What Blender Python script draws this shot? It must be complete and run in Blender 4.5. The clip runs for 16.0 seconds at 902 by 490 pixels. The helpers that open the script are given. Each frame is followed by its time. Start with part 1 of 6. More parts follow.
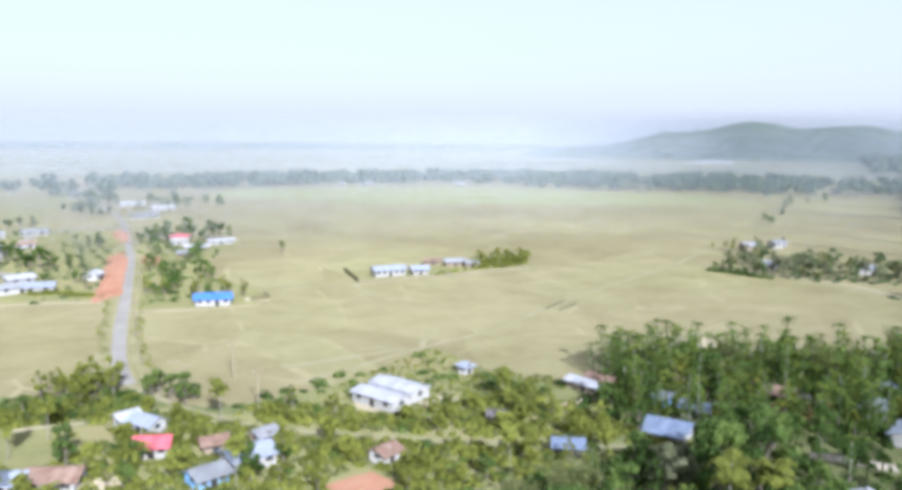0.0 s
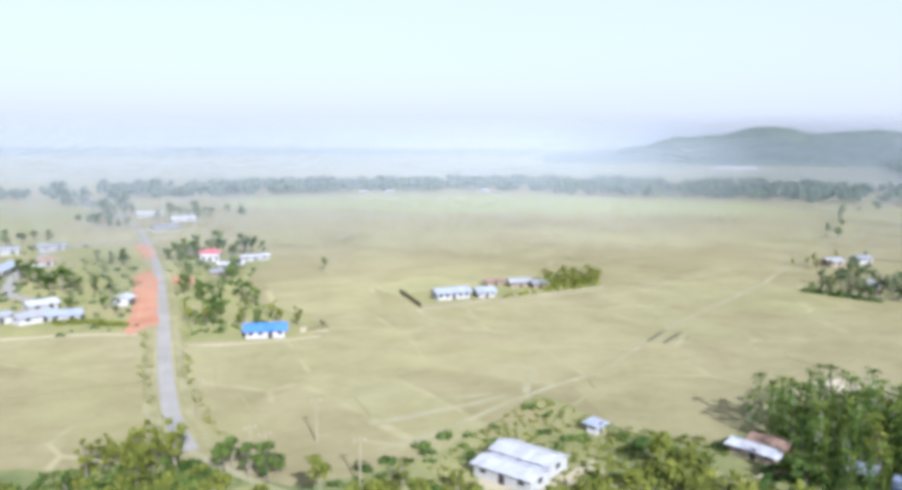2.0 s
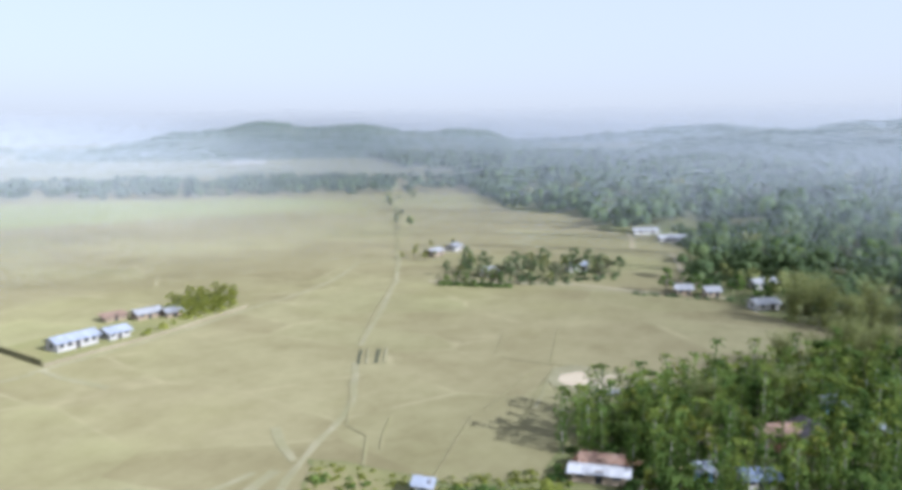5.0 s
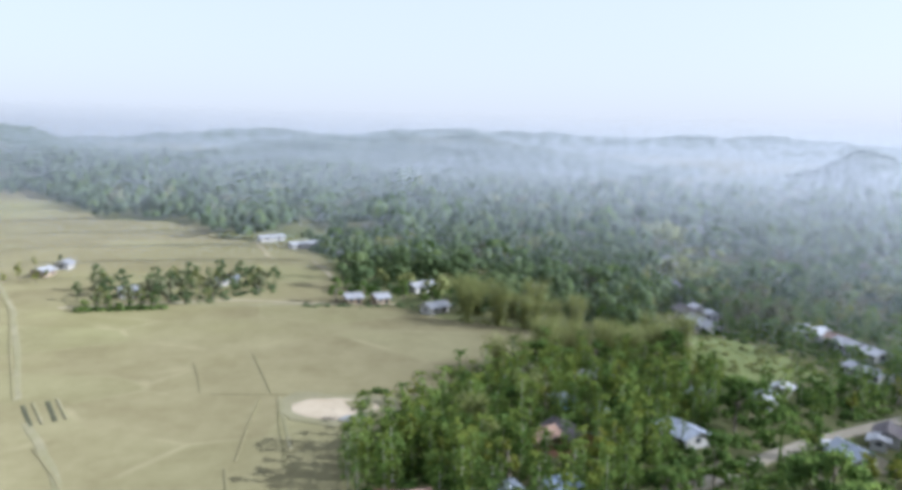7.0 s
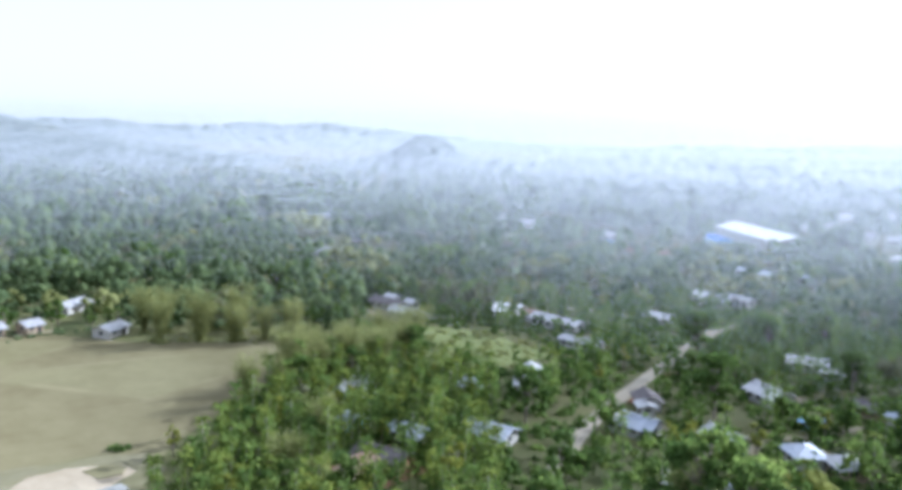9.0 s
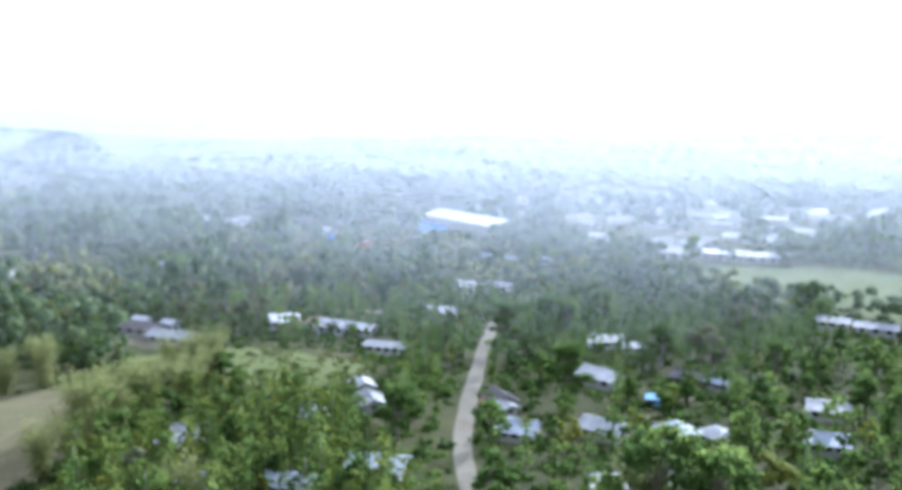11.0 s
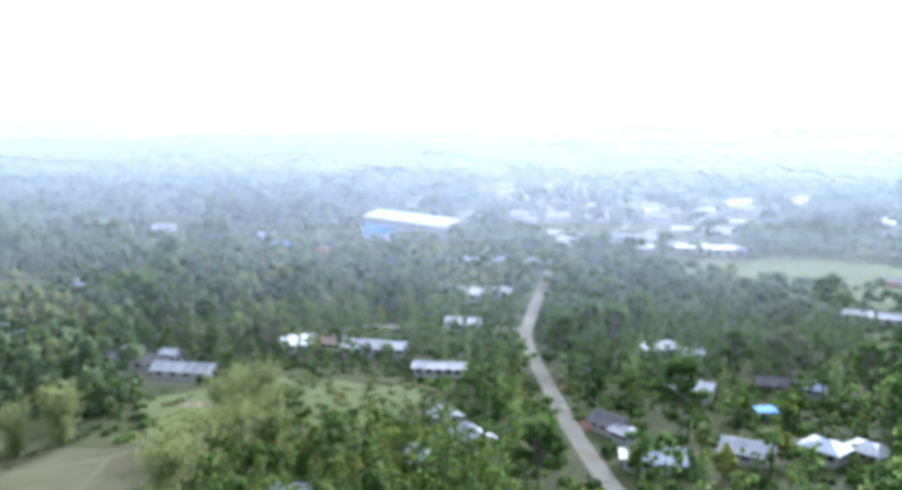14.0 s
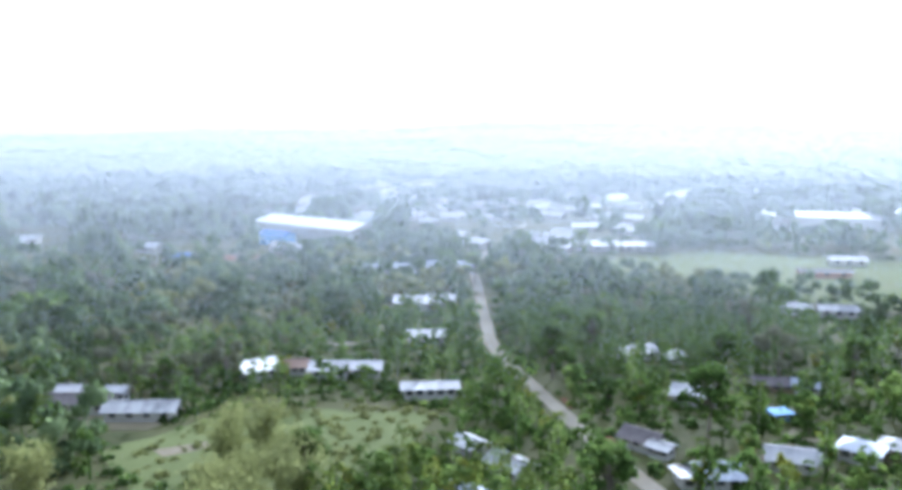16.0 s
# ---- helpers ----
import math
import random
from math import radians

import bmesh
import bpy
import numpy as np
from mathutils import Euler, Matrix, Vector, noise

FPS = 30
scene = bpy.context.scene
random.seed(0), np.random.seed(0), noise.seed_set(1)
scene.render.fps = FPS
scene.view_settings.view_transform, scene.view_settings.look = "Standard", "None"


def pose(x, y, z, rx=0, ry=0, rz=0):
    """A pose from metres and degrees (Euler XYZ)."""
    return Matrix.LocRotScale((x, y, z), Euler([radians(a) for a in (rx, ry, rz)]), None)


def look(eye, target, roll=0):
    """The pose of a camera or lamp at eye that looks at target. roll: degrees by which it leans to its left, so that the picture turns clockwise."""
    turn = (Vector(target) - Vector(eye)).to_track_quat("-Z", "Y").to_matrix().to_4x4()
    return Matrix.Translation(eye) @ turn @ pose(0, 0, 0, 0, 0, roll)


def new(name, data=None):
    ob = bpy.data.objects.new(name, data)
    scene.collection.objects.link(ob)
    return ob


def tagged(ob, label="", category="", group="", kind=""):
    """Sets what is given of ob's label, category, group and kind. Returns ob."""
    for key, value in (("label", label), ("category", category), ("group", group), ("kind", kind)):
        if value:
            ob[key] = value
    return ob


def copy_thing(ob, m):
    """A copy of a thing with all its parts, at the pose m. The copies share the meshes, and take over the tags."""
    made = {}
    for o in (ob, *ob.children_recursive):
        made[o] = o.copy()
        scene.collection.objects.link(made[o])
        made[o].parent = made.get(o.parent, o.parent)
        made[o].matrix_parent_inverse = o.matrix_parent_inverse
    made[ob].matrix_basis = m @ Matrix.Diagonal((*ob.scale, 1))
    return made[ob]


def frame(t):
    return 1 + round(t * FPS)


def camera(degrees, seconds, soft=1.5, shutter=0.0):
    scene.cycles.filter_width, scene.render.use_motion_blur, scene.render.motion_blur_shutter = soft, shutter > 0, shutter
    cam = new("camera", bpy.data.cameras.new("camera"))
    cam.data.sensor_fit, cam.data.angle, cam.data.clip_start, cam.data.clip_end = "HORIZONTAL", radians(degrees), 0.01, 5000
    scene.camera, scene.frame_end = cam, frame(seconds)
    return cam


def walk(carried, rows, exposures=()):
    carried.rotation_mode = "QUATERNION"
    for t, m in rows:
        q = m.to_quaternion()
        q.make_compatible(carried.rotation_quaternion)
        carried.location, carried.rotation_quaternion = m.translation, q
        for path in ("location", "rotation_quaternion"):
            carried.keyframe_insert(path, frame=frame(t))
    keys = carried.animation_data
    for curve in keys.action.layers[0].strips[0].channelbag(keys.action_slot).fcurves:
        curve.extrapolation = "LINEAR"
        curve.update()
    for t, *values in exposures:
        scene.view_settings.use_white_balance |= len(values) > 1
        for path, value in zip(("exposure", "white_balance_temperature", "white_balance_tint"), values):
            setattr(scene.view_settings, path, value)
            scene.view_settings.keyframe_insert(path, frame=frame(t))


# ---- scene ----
cam = camera(57.38, 16.0, soft=4.6)
PATH = [  # seconds, x, y, z, pitch, roll, yaw
    (0.0, 0.10, 0.12, 49.10, -7.65, -0.31, -30.06),
    (0.5, -0.00, 9.51, 49.25, -7.54, -0.44, -26.64),
    (1.0, -0.56, 18.70, 49.38, -7.44, -0.45, -26.57),
    (1.5, -1.71, 27.65, 49.48, -7.36, -0.39, -26.99),
    (2.0, -3.04, 37.02, 49.53, -7.31, -0.20, -29.91),
    (2.5, -4.52, 45.85, 49.57, -7.34, 0.01, -33.29),
    (3.0, -6.15, 54.35, 49.66, -7.37, 0.15, -37.06),
    (3.5, -8.20, 63.34, 49.83, -7.44, 0.26, -43.14),
    (4.0, -9.88, 72.59, 50.09, -7.51, 0.25, -49.76),
    (4.5, -10.97, 81.56, 50.41, -7.64, 0.33, -56.57),
    (5.0, -12.40, 90.36, 50.77, -7.78, 0.50, -64.56),
    (7.5, 1.23, 133.75, 51.18, -7.33, -1.48, -102.11),
    (8.0, 8.39, 141.35, 50.98, -7.46, -1.32, -109.59),
    (8.5, 16.23, 148.56, 50.76, -7.53, -1.29, -117.19),
    (9.0, 25.22, 154.53, 50.52, -7.61, -1.22, -124.84),
    (9.5, 35.09, 158.59, 50.29, -7.65, -0.91, -132.37),
    (10.0, 44.85, 162.05, 50.06, -7.68, -0.63, -139.60),
    (12.5, 84.31, 168.73, 49.36, -7.89, -0.30, -155.50),
    (13.0, 91.04, 168.62, 49.48, -7.96, -0.14, -156.01),
    (13.5, 98.00, 168.42, 49.63, -7.99, 0.02, -156.94),
    (14.0, 105.51, 168.19, 49.82, -8.03, 0.18, -159.18),
    (14.5, 113.35, 167.71, 50.04, -8.07, 0.29, -162.08),
    (15.0, 121.09, 167.02, 50.28, -8.14, 0.39, -164.65),
    (15.5, 128.47, 166.01, 50.55, -8.19, 0.46, -167.44),
    (16.0, 135.59, 164.66, 50.83, -8.27, 0.45, -170.19),
]
EXPOSURES = [(0.0, 1.12, 5400, 14), (4.0, 1.05, 5400, 14), (5.2, 0.98, 5400, 13), (7.5, 1.16, 5450, 12), (8.6, 1.36, 5350, 12), (10.2, 1.57, 5180, 12), (12.5, 1.62, 5140, 11), (16.0, 1.58, 5140, 11)]
walk(cam, [(t, pose(x, y, z, 90 + pitch, roll, yaw)) for t, x, y, z, pitch, roll, yaw in PATH], EXPOSURES)

# ---- light: hazy bright sky, low sun in the south ----
SUN_ELEVATION, SUN_FROM = 29.0, (-0.19, -0.98)
world = bpy.data.worlds.new("sky")
scene.world = world
world.use_nodes = True
wn = world.node_tree.nodes
sky = wn.new("ShaderNodeTexSky")
sky.sky_type, sky.sun_disc = "NISHITA", False
sky.sun_elevation, sky.sun_rotation = radians(SUN_ELEVATION), math.atan2(SUN_FROM[0], SUN_FROM[1])
sky.air_density, sky.dust_density, sky.ozone_density = 0.9, 2.8, 0.2
veil = wn.new("ShaderNodeMix")      # an even pale veil of haze over the clear sky
veil.data_type = "RGBA"
veil.inputs[0].default_value, veil.inputs[7].default_value = 0.8, (3.4, 3.4, 3.42, 1)
world.node_tree.links.new(sky.outputs["Color"], veil.inputs[6])
world.node_tree.links.new(veil.outputs[2], wn["Background"].inputs["Color"])
wn["Background"].inputs["Strength"].default_value = 0.125
sun = new("sun", bpy.data.lights.new("sun", "SUN"))
sun.data.energy, sun.data.angle, sun.data.color = 3.6, radians(0.8), (1.0, 0.955, 0.88)
sun.matrix_world = look((300 * SUN_FROM[0], 300 * SUN_FROM[1], 300 * math.tan(radians(SUN_ELEVATION))), (0, 0, 0))


# ---- materials ----
def material(name, rough=0.85, metal=0.0, spec=0.3):
    m = bpy.data.materials.new(name)
    m.use_nodes = True
    b = m.node_tree.nodes["Principled BSDF"]
    b.inputs["Roughness"].default_value, b.inputs["Metallic"].default_value = rough, metal
    b.inputs["Specular IOR Level"].default_value = spec
    return m, m.node_tree.nodes, m.node_tree.links, b


def rgba(c):
    return (c[0], c[1], c[2], 1.0)


def noise_node(n, l, source, scale, detail=4.0, rough=0.6):
    t = n.new("ShaderNodeTexNoise")
    t.inputs["Scale"].default_value, t.inputs["Detail"].default_value, t.inputs["Roughness"].default_value = scale, detail, rough
    if source:
        l.new(source, t.inputs["Vector"])
    return t.outputs["Fac"]


def ramp(n, l, fac, stops):
    r = n.new("ShaderNodeValToRGB")
    while len(r.color_ramp.elements) < len(stops):
        r.color_ramp.elements.new(0.5)
    for e, (p, c) in zip(r.color_ramp.elements, stops):
        e.position, e.color = p, rgba(c)
    l.new(fac, r.inputs["Fac"])
    return r.outputs["Color"]


def mix(n, l, fac, a, b, mode="MIX"):
    m = n.new("ShaderNodeMix")
    m.data_type, m.blend_type = "RGBA", mode
    for k, v in ((0, fac), (6, a), (7, b)):
        if hasattr(v, "is_output"):
            l.new(v, m.inputs[k])
        else:
            m.inputs[k].default_value = rgba(v) if k else v
    return m.outputs[2]


def maths(n, l, op, a, b=0.0, clamp=False):
    m = n.new("ShaderNodeMath")
    m.operation, m.use_clamp = op, clamp
    for k, v in ((0, a), (1, b)):
        if hasattr(v, "is_output"):
            l.new(v, m.inputs[k])
        else:
            m.inputs[k].default_value = v
    return m.outputs[0]


def bump(n, l, b, height, strength=0.4, distance=0.1):
    k = n.new("ShaderNodeBump")
    k.inputs["Strength"].default_value, k.inputs["Distance"].default_value = strength, distance
    l.new(height, k.inputs["Height"])
    l.new(k.outputs["Normal"], b.inputs["Normal"])


def earth(name, dark, light, patch, coarse=0.02, fine=0.6, patch_scale=0.008, patch_at=0.5, rough=0.95, plots=0.0):
    """Soil, stubble or grass by world position: fine grain, coarse blotches and a second cover in patches."""
    m, n, l, b = material(name, rough, 0, 0.15)
    b.inputs["Diffuse Roughness"].default_value = 1.0
    p = n.new("ShaderNodeNewGeometry").outputs["Position"]
    a, c = noise_node(n, l, p, coarse, 6), noise_node(n, l, p, fine, 5, 0.7)
    f = maths(n, l, "ADD", maths(n, l, "MULTIPLY", a, 0.68), maths(n, l, "MULTIPLY", c, 0.32))
    base = ramp(n, l, f, ((0.36, dark), (0.64, light)))
    q = ramp(n, l, noise_node(n, l, p, patch_scale, 6, 0.65), ((patch_at, (0, 0, 0)), (patch_at + 0.16, (1, 1, 1))))
    base = mix(n, l, q, base, patch)
    if plots:      # paddy plots, each with its own stubble, and worn rims between them
        turn = n.new("ShaderNodeMapping")
        turn.inputs["Rotation"].default_value, turn.inputs["Scale"].default_value = (0, 0, 0.42), (1.0, 0.62, 0.0)
        l.new(p, turn.inputs["Vector"])
        cell, rim, tone = n.new("ShaderNodeTexVoronoi"), n.new("ShaderNodeTexVoronoi"), n.new("ShaderNodeSeparateColor")
        rim.feature = "DISTANCE_TO_EDGE"
        for k in (cell, rim):
            k.inputs["Scale"].default_value, k.inputs["Randomness"].default_value = plots, 0.62
            l.new(turn.outputs[0], k.inputs["Vector"])
        l.new(cell.outputs["Color"], tone.inputs[0])
        base = mix(n, l, 1.0, base, ramp(n, l, tone.outputs[0], ((0.0, (0.9, 0.885, 0.86)), (0.5, (0.99, 0.985, 0.97)), (1.0, (1.03, 1.06, 1.02)))), "MULTIPLY")
        blotch = ramp(n, l, noise_node(n, l, p, 0.07, 5, 0.65), ((0.35, (0.87, 0.85, 0.82)), (0.62, (1.05, 1.05, 1.05))))
        base = mix(n, l, 1.0, base, blotch, "MULTIPLY")
        worn = maths(n, l, "MULTIPLY", ramp(n, l, rim.outputs["Distance"], ((0.008, (1, 1, 1)), (0.026, (0, 0, 0)))), ramp(n, l, noise_node(n, l, p, 0.045, 3), ((0.47, (0, 0, 0)), (0.62, (0.6, 0.6, 0.6)))))
        base = mix(n, l, worn, base, (light[0] * 1.22, light[1] * 1.22, light[2] * 1.25))
    l.new(base, b.inputs["Base Color"])
    bump(n, l, b, c, 0.5, 0.15)
    return m


def foliage(name, dark, mid, light, passing=0.3, rough=0.55):
    """Leaves that differ from clump to clump and from plant to plant, with light coming through them."""
    m, n, l, b = material(name, rough + 0.15, 0, 0.12)
    g = n.new("ShaderNodeNewGeometry")
    o = n.new("ShaderNodeObjectInfo")
    flat = n.new("ShaderNodeVectorMath")
    flat.operation = "MULTIPLY"
    flat.inputs[1].default_value = (1.0, 1.0, 0.35)
    l.new(g.outputs["Position"], flat.inputs[0])
    clump = n.new("ShaderNodeTexVoronoi")
    clump.inputs["Scale"].default_value = 0.27
    l.new(flat.outputs[0], clump.inputs["Vector"])
    grey = n.new("ShaderNodeSeparateColor")
    l.new(clump.outputs["Color"], grey.inputs[0])
    r = maths(n, l, "ADD", maths(n, l, "MULTIPLY", g.outputs["Random Per Island"], 0.32), maths(n, l, "MULTIPLY", o.outputs["Random"], 0.2))
    r = maths(n, l, "ADD", r, maths(n, l, "MULTIPLY", grey.outputs[0], 0.48))
    c = ramp(n, l, r, ((0.16, dark), (0.5, mid), (0.84, light)))
    big = noise_node(n, l, g.outputs["Position"], 0.03, 3)
    c = mix(n, l, maths(n, l, "MULTIPLY", big, 0.55), c, (mid[0] * 1.25, mid[1] * 1.1, mid[2] * 0.9))
    fine = noise_node(n, l, g.outputs["Position"], 1.5, 4, 0.75)
    c = mix(n, l, ramp(n, l, fine, ((0.38, (0, 0, 0)), (0.62, (1, 1, 1)))), mix(n, l, 1.0, c, (0.68, 0.68, 0.7), "MULTIPLY"), c)
    l.new(c, b.inputs["Base Color"])
    bump(n, l, b, fine, 0.9, 0.6)
    t = n.new("ShaderNodeBsdfTranslucent")
    l.new(c, t.inputs["Color"])
    s = n.new("ShaderNodeMixShader")
    s.inputs[0].default_value = passing
    l.new(b.outputs[0], s.inputs[1])
    l.new(t.outputs[0], s.inputs[2])
    l.new(s.outputs[0], n["Material Output"].inputs["Surface"])
    return m


def surface(name, dark, light, scale=1.5, rough=0.8, stain=None, stain_scale=0.5, stain_at=0.58, ribs=0.0, metal=0.0, spec=0.3):
    """Paint, plaster, sheet metal: grain, stains and, for corrugated sheet, ribs across the object's x."""
    m, n, l, b = material(name, rough, metal, spec)
    tc = n.new("ShaderNodeTexCoord").outputs["Object"]
    o = n.new("ShaderNodeObjectInfo").outputs["Random"]
    g = n.new("ShaderNodeNewGeometry").outputs["Position"]
    f = noise_node(n, l, g, scale, 6, 0.65)
    c = ramp(n, l, maths(n, l, "ADD", maths(n, l, "MULTIPLY", f, 0.75), maths(n, l, "MULTIPLY", o, 0.25)), ((0.3, dark), (0.65, light)))
    if stain:
        q = ramp(n, l, noise_node(n, l, g, stain_scale, 7, 0.7), ((stain_at, (0, 0, 0)), (stain_at + 0.12, (1, 1, 1))))
        c = mix(n, l, maths(n, l, "MULTIPLY", q, 0.8), c, stain)
    l.new(c, b.inputs["Base Color"])
    if ribs:
        w = n.new("ShaderNodeTexWave")
        w.inputs["Scale"].default_value = ribs
        l.new(tc, w.inputs["Vector"])
        bump(n, l, b, w.outputs["Fac"], 0.6, 0.05)
    else:
        bump(n, l, b, f, 0.3, 0.04)
    return m


M_FIELD = earth("dry_paddy_stubble", (0.158, 0.142, 0.074), (0.216, 0.196, 0.111), (0.198, 0.188, 0.09), 0.012, 0.35, 0.004, 0.5, plots=0.036)
M_GREEN_FIELD = earth("young_green_paddy", (0.167, 0.178, 0.07), (0.222, 0.222, 0.104), (0.192, 0.182, 0.089), 0.02, 0.3, 0.012, 0.52)
M_LAWN = earth("bright_meadow_grass", (0.17, 0.205, 0.07), (0.26, 0.29, 0.115), (0.235, 0.235, 0.115), 0.02, 0.3, 0.012, 0.52)
M_VILLAGE = earth("village_soil_and_weeds", (0.08, 0.095, 0.036), (0.17, 0.165, 0.07), (0.2, 0.178, 0.1), 0.05, 0.7, 0.03, 0.56)
M_MEADOW = earth("village_meadow_grass", (0.122, 0.124, 0.05), (0.204, 0.191, 0.085), (0.174, 0.144, 0.078), 0.04, 0.5, 0.02, 0.55)
M_PALE = earth("trodden_pale_soil", (0.229, 0.2, 0.126), (0.311, 0.274, 0.189), (0.215, 0.192, 0.118), 0.1, 1.0, 0.06, 0.58)
M_TRAIL = earth("faint_trodden_stubble", (0.17, 0.157, 0.093), (0.248, 0.23, 0.147), (0.18, 0.17, 0.092), 0.1, 1.0, 0.08, 0.44)
M_SAND = earth("heaped_sand", (0.3, 0.25, 0.17), (0.42, 0.36, 0.27), (0.25, 0.19, 0.115), 0.1, 1.0, 0.09, 0.56)
M_RED = earth("red_laterite_soil", (0.225, 0.108, 0.064), (0.3, 0.165, 0.108), (0.255, 0.19, 0.125), 0.08, 0.8, 0.05, 0.56)
M_BUND = earth("weedy_bund", (0.111, 0.104, 0.048), (0.192, 0.178, 0.092), (0.222, 0.204, 0.118), 0.08, 0.9, 0.06, 0.48)
M_FAINT = earth("faint_grassy_bund", (0.15, 0.137, 0.072), (0.212, 0.192, 0.108), (0.19, 0.178, 0.09), 0.08, 0.9, 0.06, 0.46)
M_ROAD = earth("worn_grey_asphalt", (0.15, 0.142, 0.128), (0.225, 0.213, 0.192), (0.2, 0.185, 0.145), 0.06, 1.2, 0.05, 0.56)
M_CONCRETE_ROAD = earth("dusty_concrete_road", (0.33, 0.29, 0.22), (0.45, 0.4, 0.32), (0.3, 0.24, 0.16), 0.07, 1.0, 0.05, 0.56)
M_PALM = foliage("palm_fronds", (0.034, 0.068, 0.018), (0.16, 0.232, 0.048), (0.38, 0.445, 0.09), 0.5)
M_LEAF = foliage("broad_leaves", (0.034, 0.072, 0.021), (0.135, 0.23, 0.062), (0.38, 0.49, 0.13), 0.6)
M_BRIGHT = foliage("fresh_yellow_green_leaves", (0.138, 0.172, 0.04), (0.29, 0.332, 0.066), (0.48, 0.51, 0.11), 0.5)
M_FRESH = foliage("fresh_green_leaves", (0.05, 0.102, 0.028), (0.17, 0.275, 0.07), (0.4, 0.51, 0.14), 0.58)
M_BAMBOO = foliage("bamboo_leaves", (0.19, 0.222, 0.085), (0.315, 0.355, 0.14), (0.47, 0.51, 0.23), 0.55, 0.7)
M_WOODS = foliage("dusty_wood_leaves", (0.052, 0.088, 0.047), (0.148, 0.222, 0.104), (0.32, 0.405, 0.185), 0.52, 0.6)
M_DRY = foliage("dry_twigs_and_leaves", (0.115, 0.135, 0.075), (0.19, 0.21, 0.12), (0.28, 0.3, 0.18), 0.3, 0.8)
M_BARK = surface("grey_bark", (0.12, 0.10, 0.075), (0.27, 0.235, 0.185), 2.0, 0.9)
M_PALM_BARK = surface("pale_palm_bark", (0.2, 0.185, 0.15), (0.36, 0.335, 0.28), 1.5, 0.9)
M_WHITE_SHEET = surface("white_painted_sheet", (0.36, 0.36, 0.38), (0.54, 0.54, 0.56), 0.5, 0.6, (0.36, 0.33, 0.3), 0.35, 0.58, 2.4, 0.1, 0.4)
M_BRIGHT_SHEET = surface("fresh_white_sheet", (0.74, 0.74, 0.75), (0.82, 0.82, 0.82), 0.5, 0.45, (0.62, 0.61, 0.6), 0.2, 0.66, 2.4)
M_GREY_SHEET = surface("galvanised_sheet", (0.25, 0.255, 0.27), (0.4, 0.405, 0.42), 0.6, 0.6, (0.33, 0.25, 0.18), 0.4, 0.6, 2.4, 0.25, 0.4)
M_RUST_SHEET = surface("rusted_sheet", (0.20, 0.12, 0.085), (0.36, 0.25, 0.19), 0.8, 0.75, (0.45, 0.43, 0.42), 0.4, 0.6, 2.4)
M_BLUE_SHEET = surface("blue_painted_sheet", (0.06, 0.18, 0.58), (0.10, 0.25, 0.70), 0.5, 0.45, (0.25, 0.35, 0.55), 0.4, 0.66, 2.4)
M_PALE_BLUE_SHEET = surface("pale_blue_sheet", (0.3, 0.33, 0.4), (0.42, 0.455, 0.53), 0.5, 0.6, (0.42, 0.4, 0.38), 0.4, 0.6, 2.4, 0.15, 0.4)
M_SLATE_SHEET = surface("faded_slate_blue_sheet", (0.15, 0.185, 0.27), (0.23, 0.275, 0.37), 0.5, 0.7, (0.3, 0.31, 0.33), 0.4, 0.6, 2.4)
M_PINK_SHEET = surface("red_painted_sheet", (0.55, 0.10, 0.13), (0.68, 0.17, 0.2), 0.5, 0.5, (0.6, 0.3, 0.28), 0.4, 0.64, 2.4)
M_DARK_SHEET = surface("weathered_dark_sheet", (0.085, 0.075, 0.08), (0.17, 0.15, 0.15), 0.7, 0.7, (0.3, 0.24, 0.2), 0.4, 0.62, 2.4)
M_PLASTER = surface("limewashed_plaster", (0.36, 0.35, 0.325), (0.48, 0.47, 0.445), 0.8, 0.9, (0.29, 0.265, 0.225), 0.5, 0.62)
M_BLUE_PLASTER = surface("blue_painted_wall", (0.22, 0.42, 0.72), (0.30, 0.52, 0.82), 0.6, 0.8, (0.5, 0.55, 0.6), 0.5, 0.64)
M_MUD = surface("mud_and_bamboo_wall", (0.24, 0.185, 0.125), (0.36, 0.29, 0.21), 1.0, 0.95)
M_BRICK = surface("bare_brick", (0.30, 0.15, 0.09), (0.42, 0.23, 0.15), 1.0, 0.9, (0.4, 0.33, 0.27), 0.5, 0.6)
M_DARK = surface("dark_opening", (0.02, 0.022, 0.025), (0.05, 0.05, 0.05), 1.0, 0.5)
M_WOOD = surface("weathered_timber", (0.17, 0.125, 0.085), (0.3, 0.235, 0.17), 1.5, 0.85)
M_GLASS = surface("window_glass", (0.03, 0.04, 0.05), (0.06, 0.07, 0.08), 0.5, 0.08, spec=0.6)
M_GREEN_NET = surface("dark_pond_water", (0.06, 0.065, 0.04), (0.1, 0.1, 0.06), 0.2, 0.8, spec=0.1)
M_WATER = surface("still_pond_water", (0.22, 0.22, 0.19), (0.30, 0.30, 0.27), 0.2, 0.08, spec=0.6)


M_HILL = earth("wooded_hillside", (0.058, 0.082, 0.062), (0.108, 0.134, 0.1), (0.17, 0.17, 0.13), 0.012, 0.05, 0.006, 0.56)
M_PLAIN = earth("far_dry_plain", (0.148, 0.148, 0.096), (0.244, 0.237, 0.163), (0.089, 0.104, 0.067), 0.003, 0.02, 0.002, 0.56)


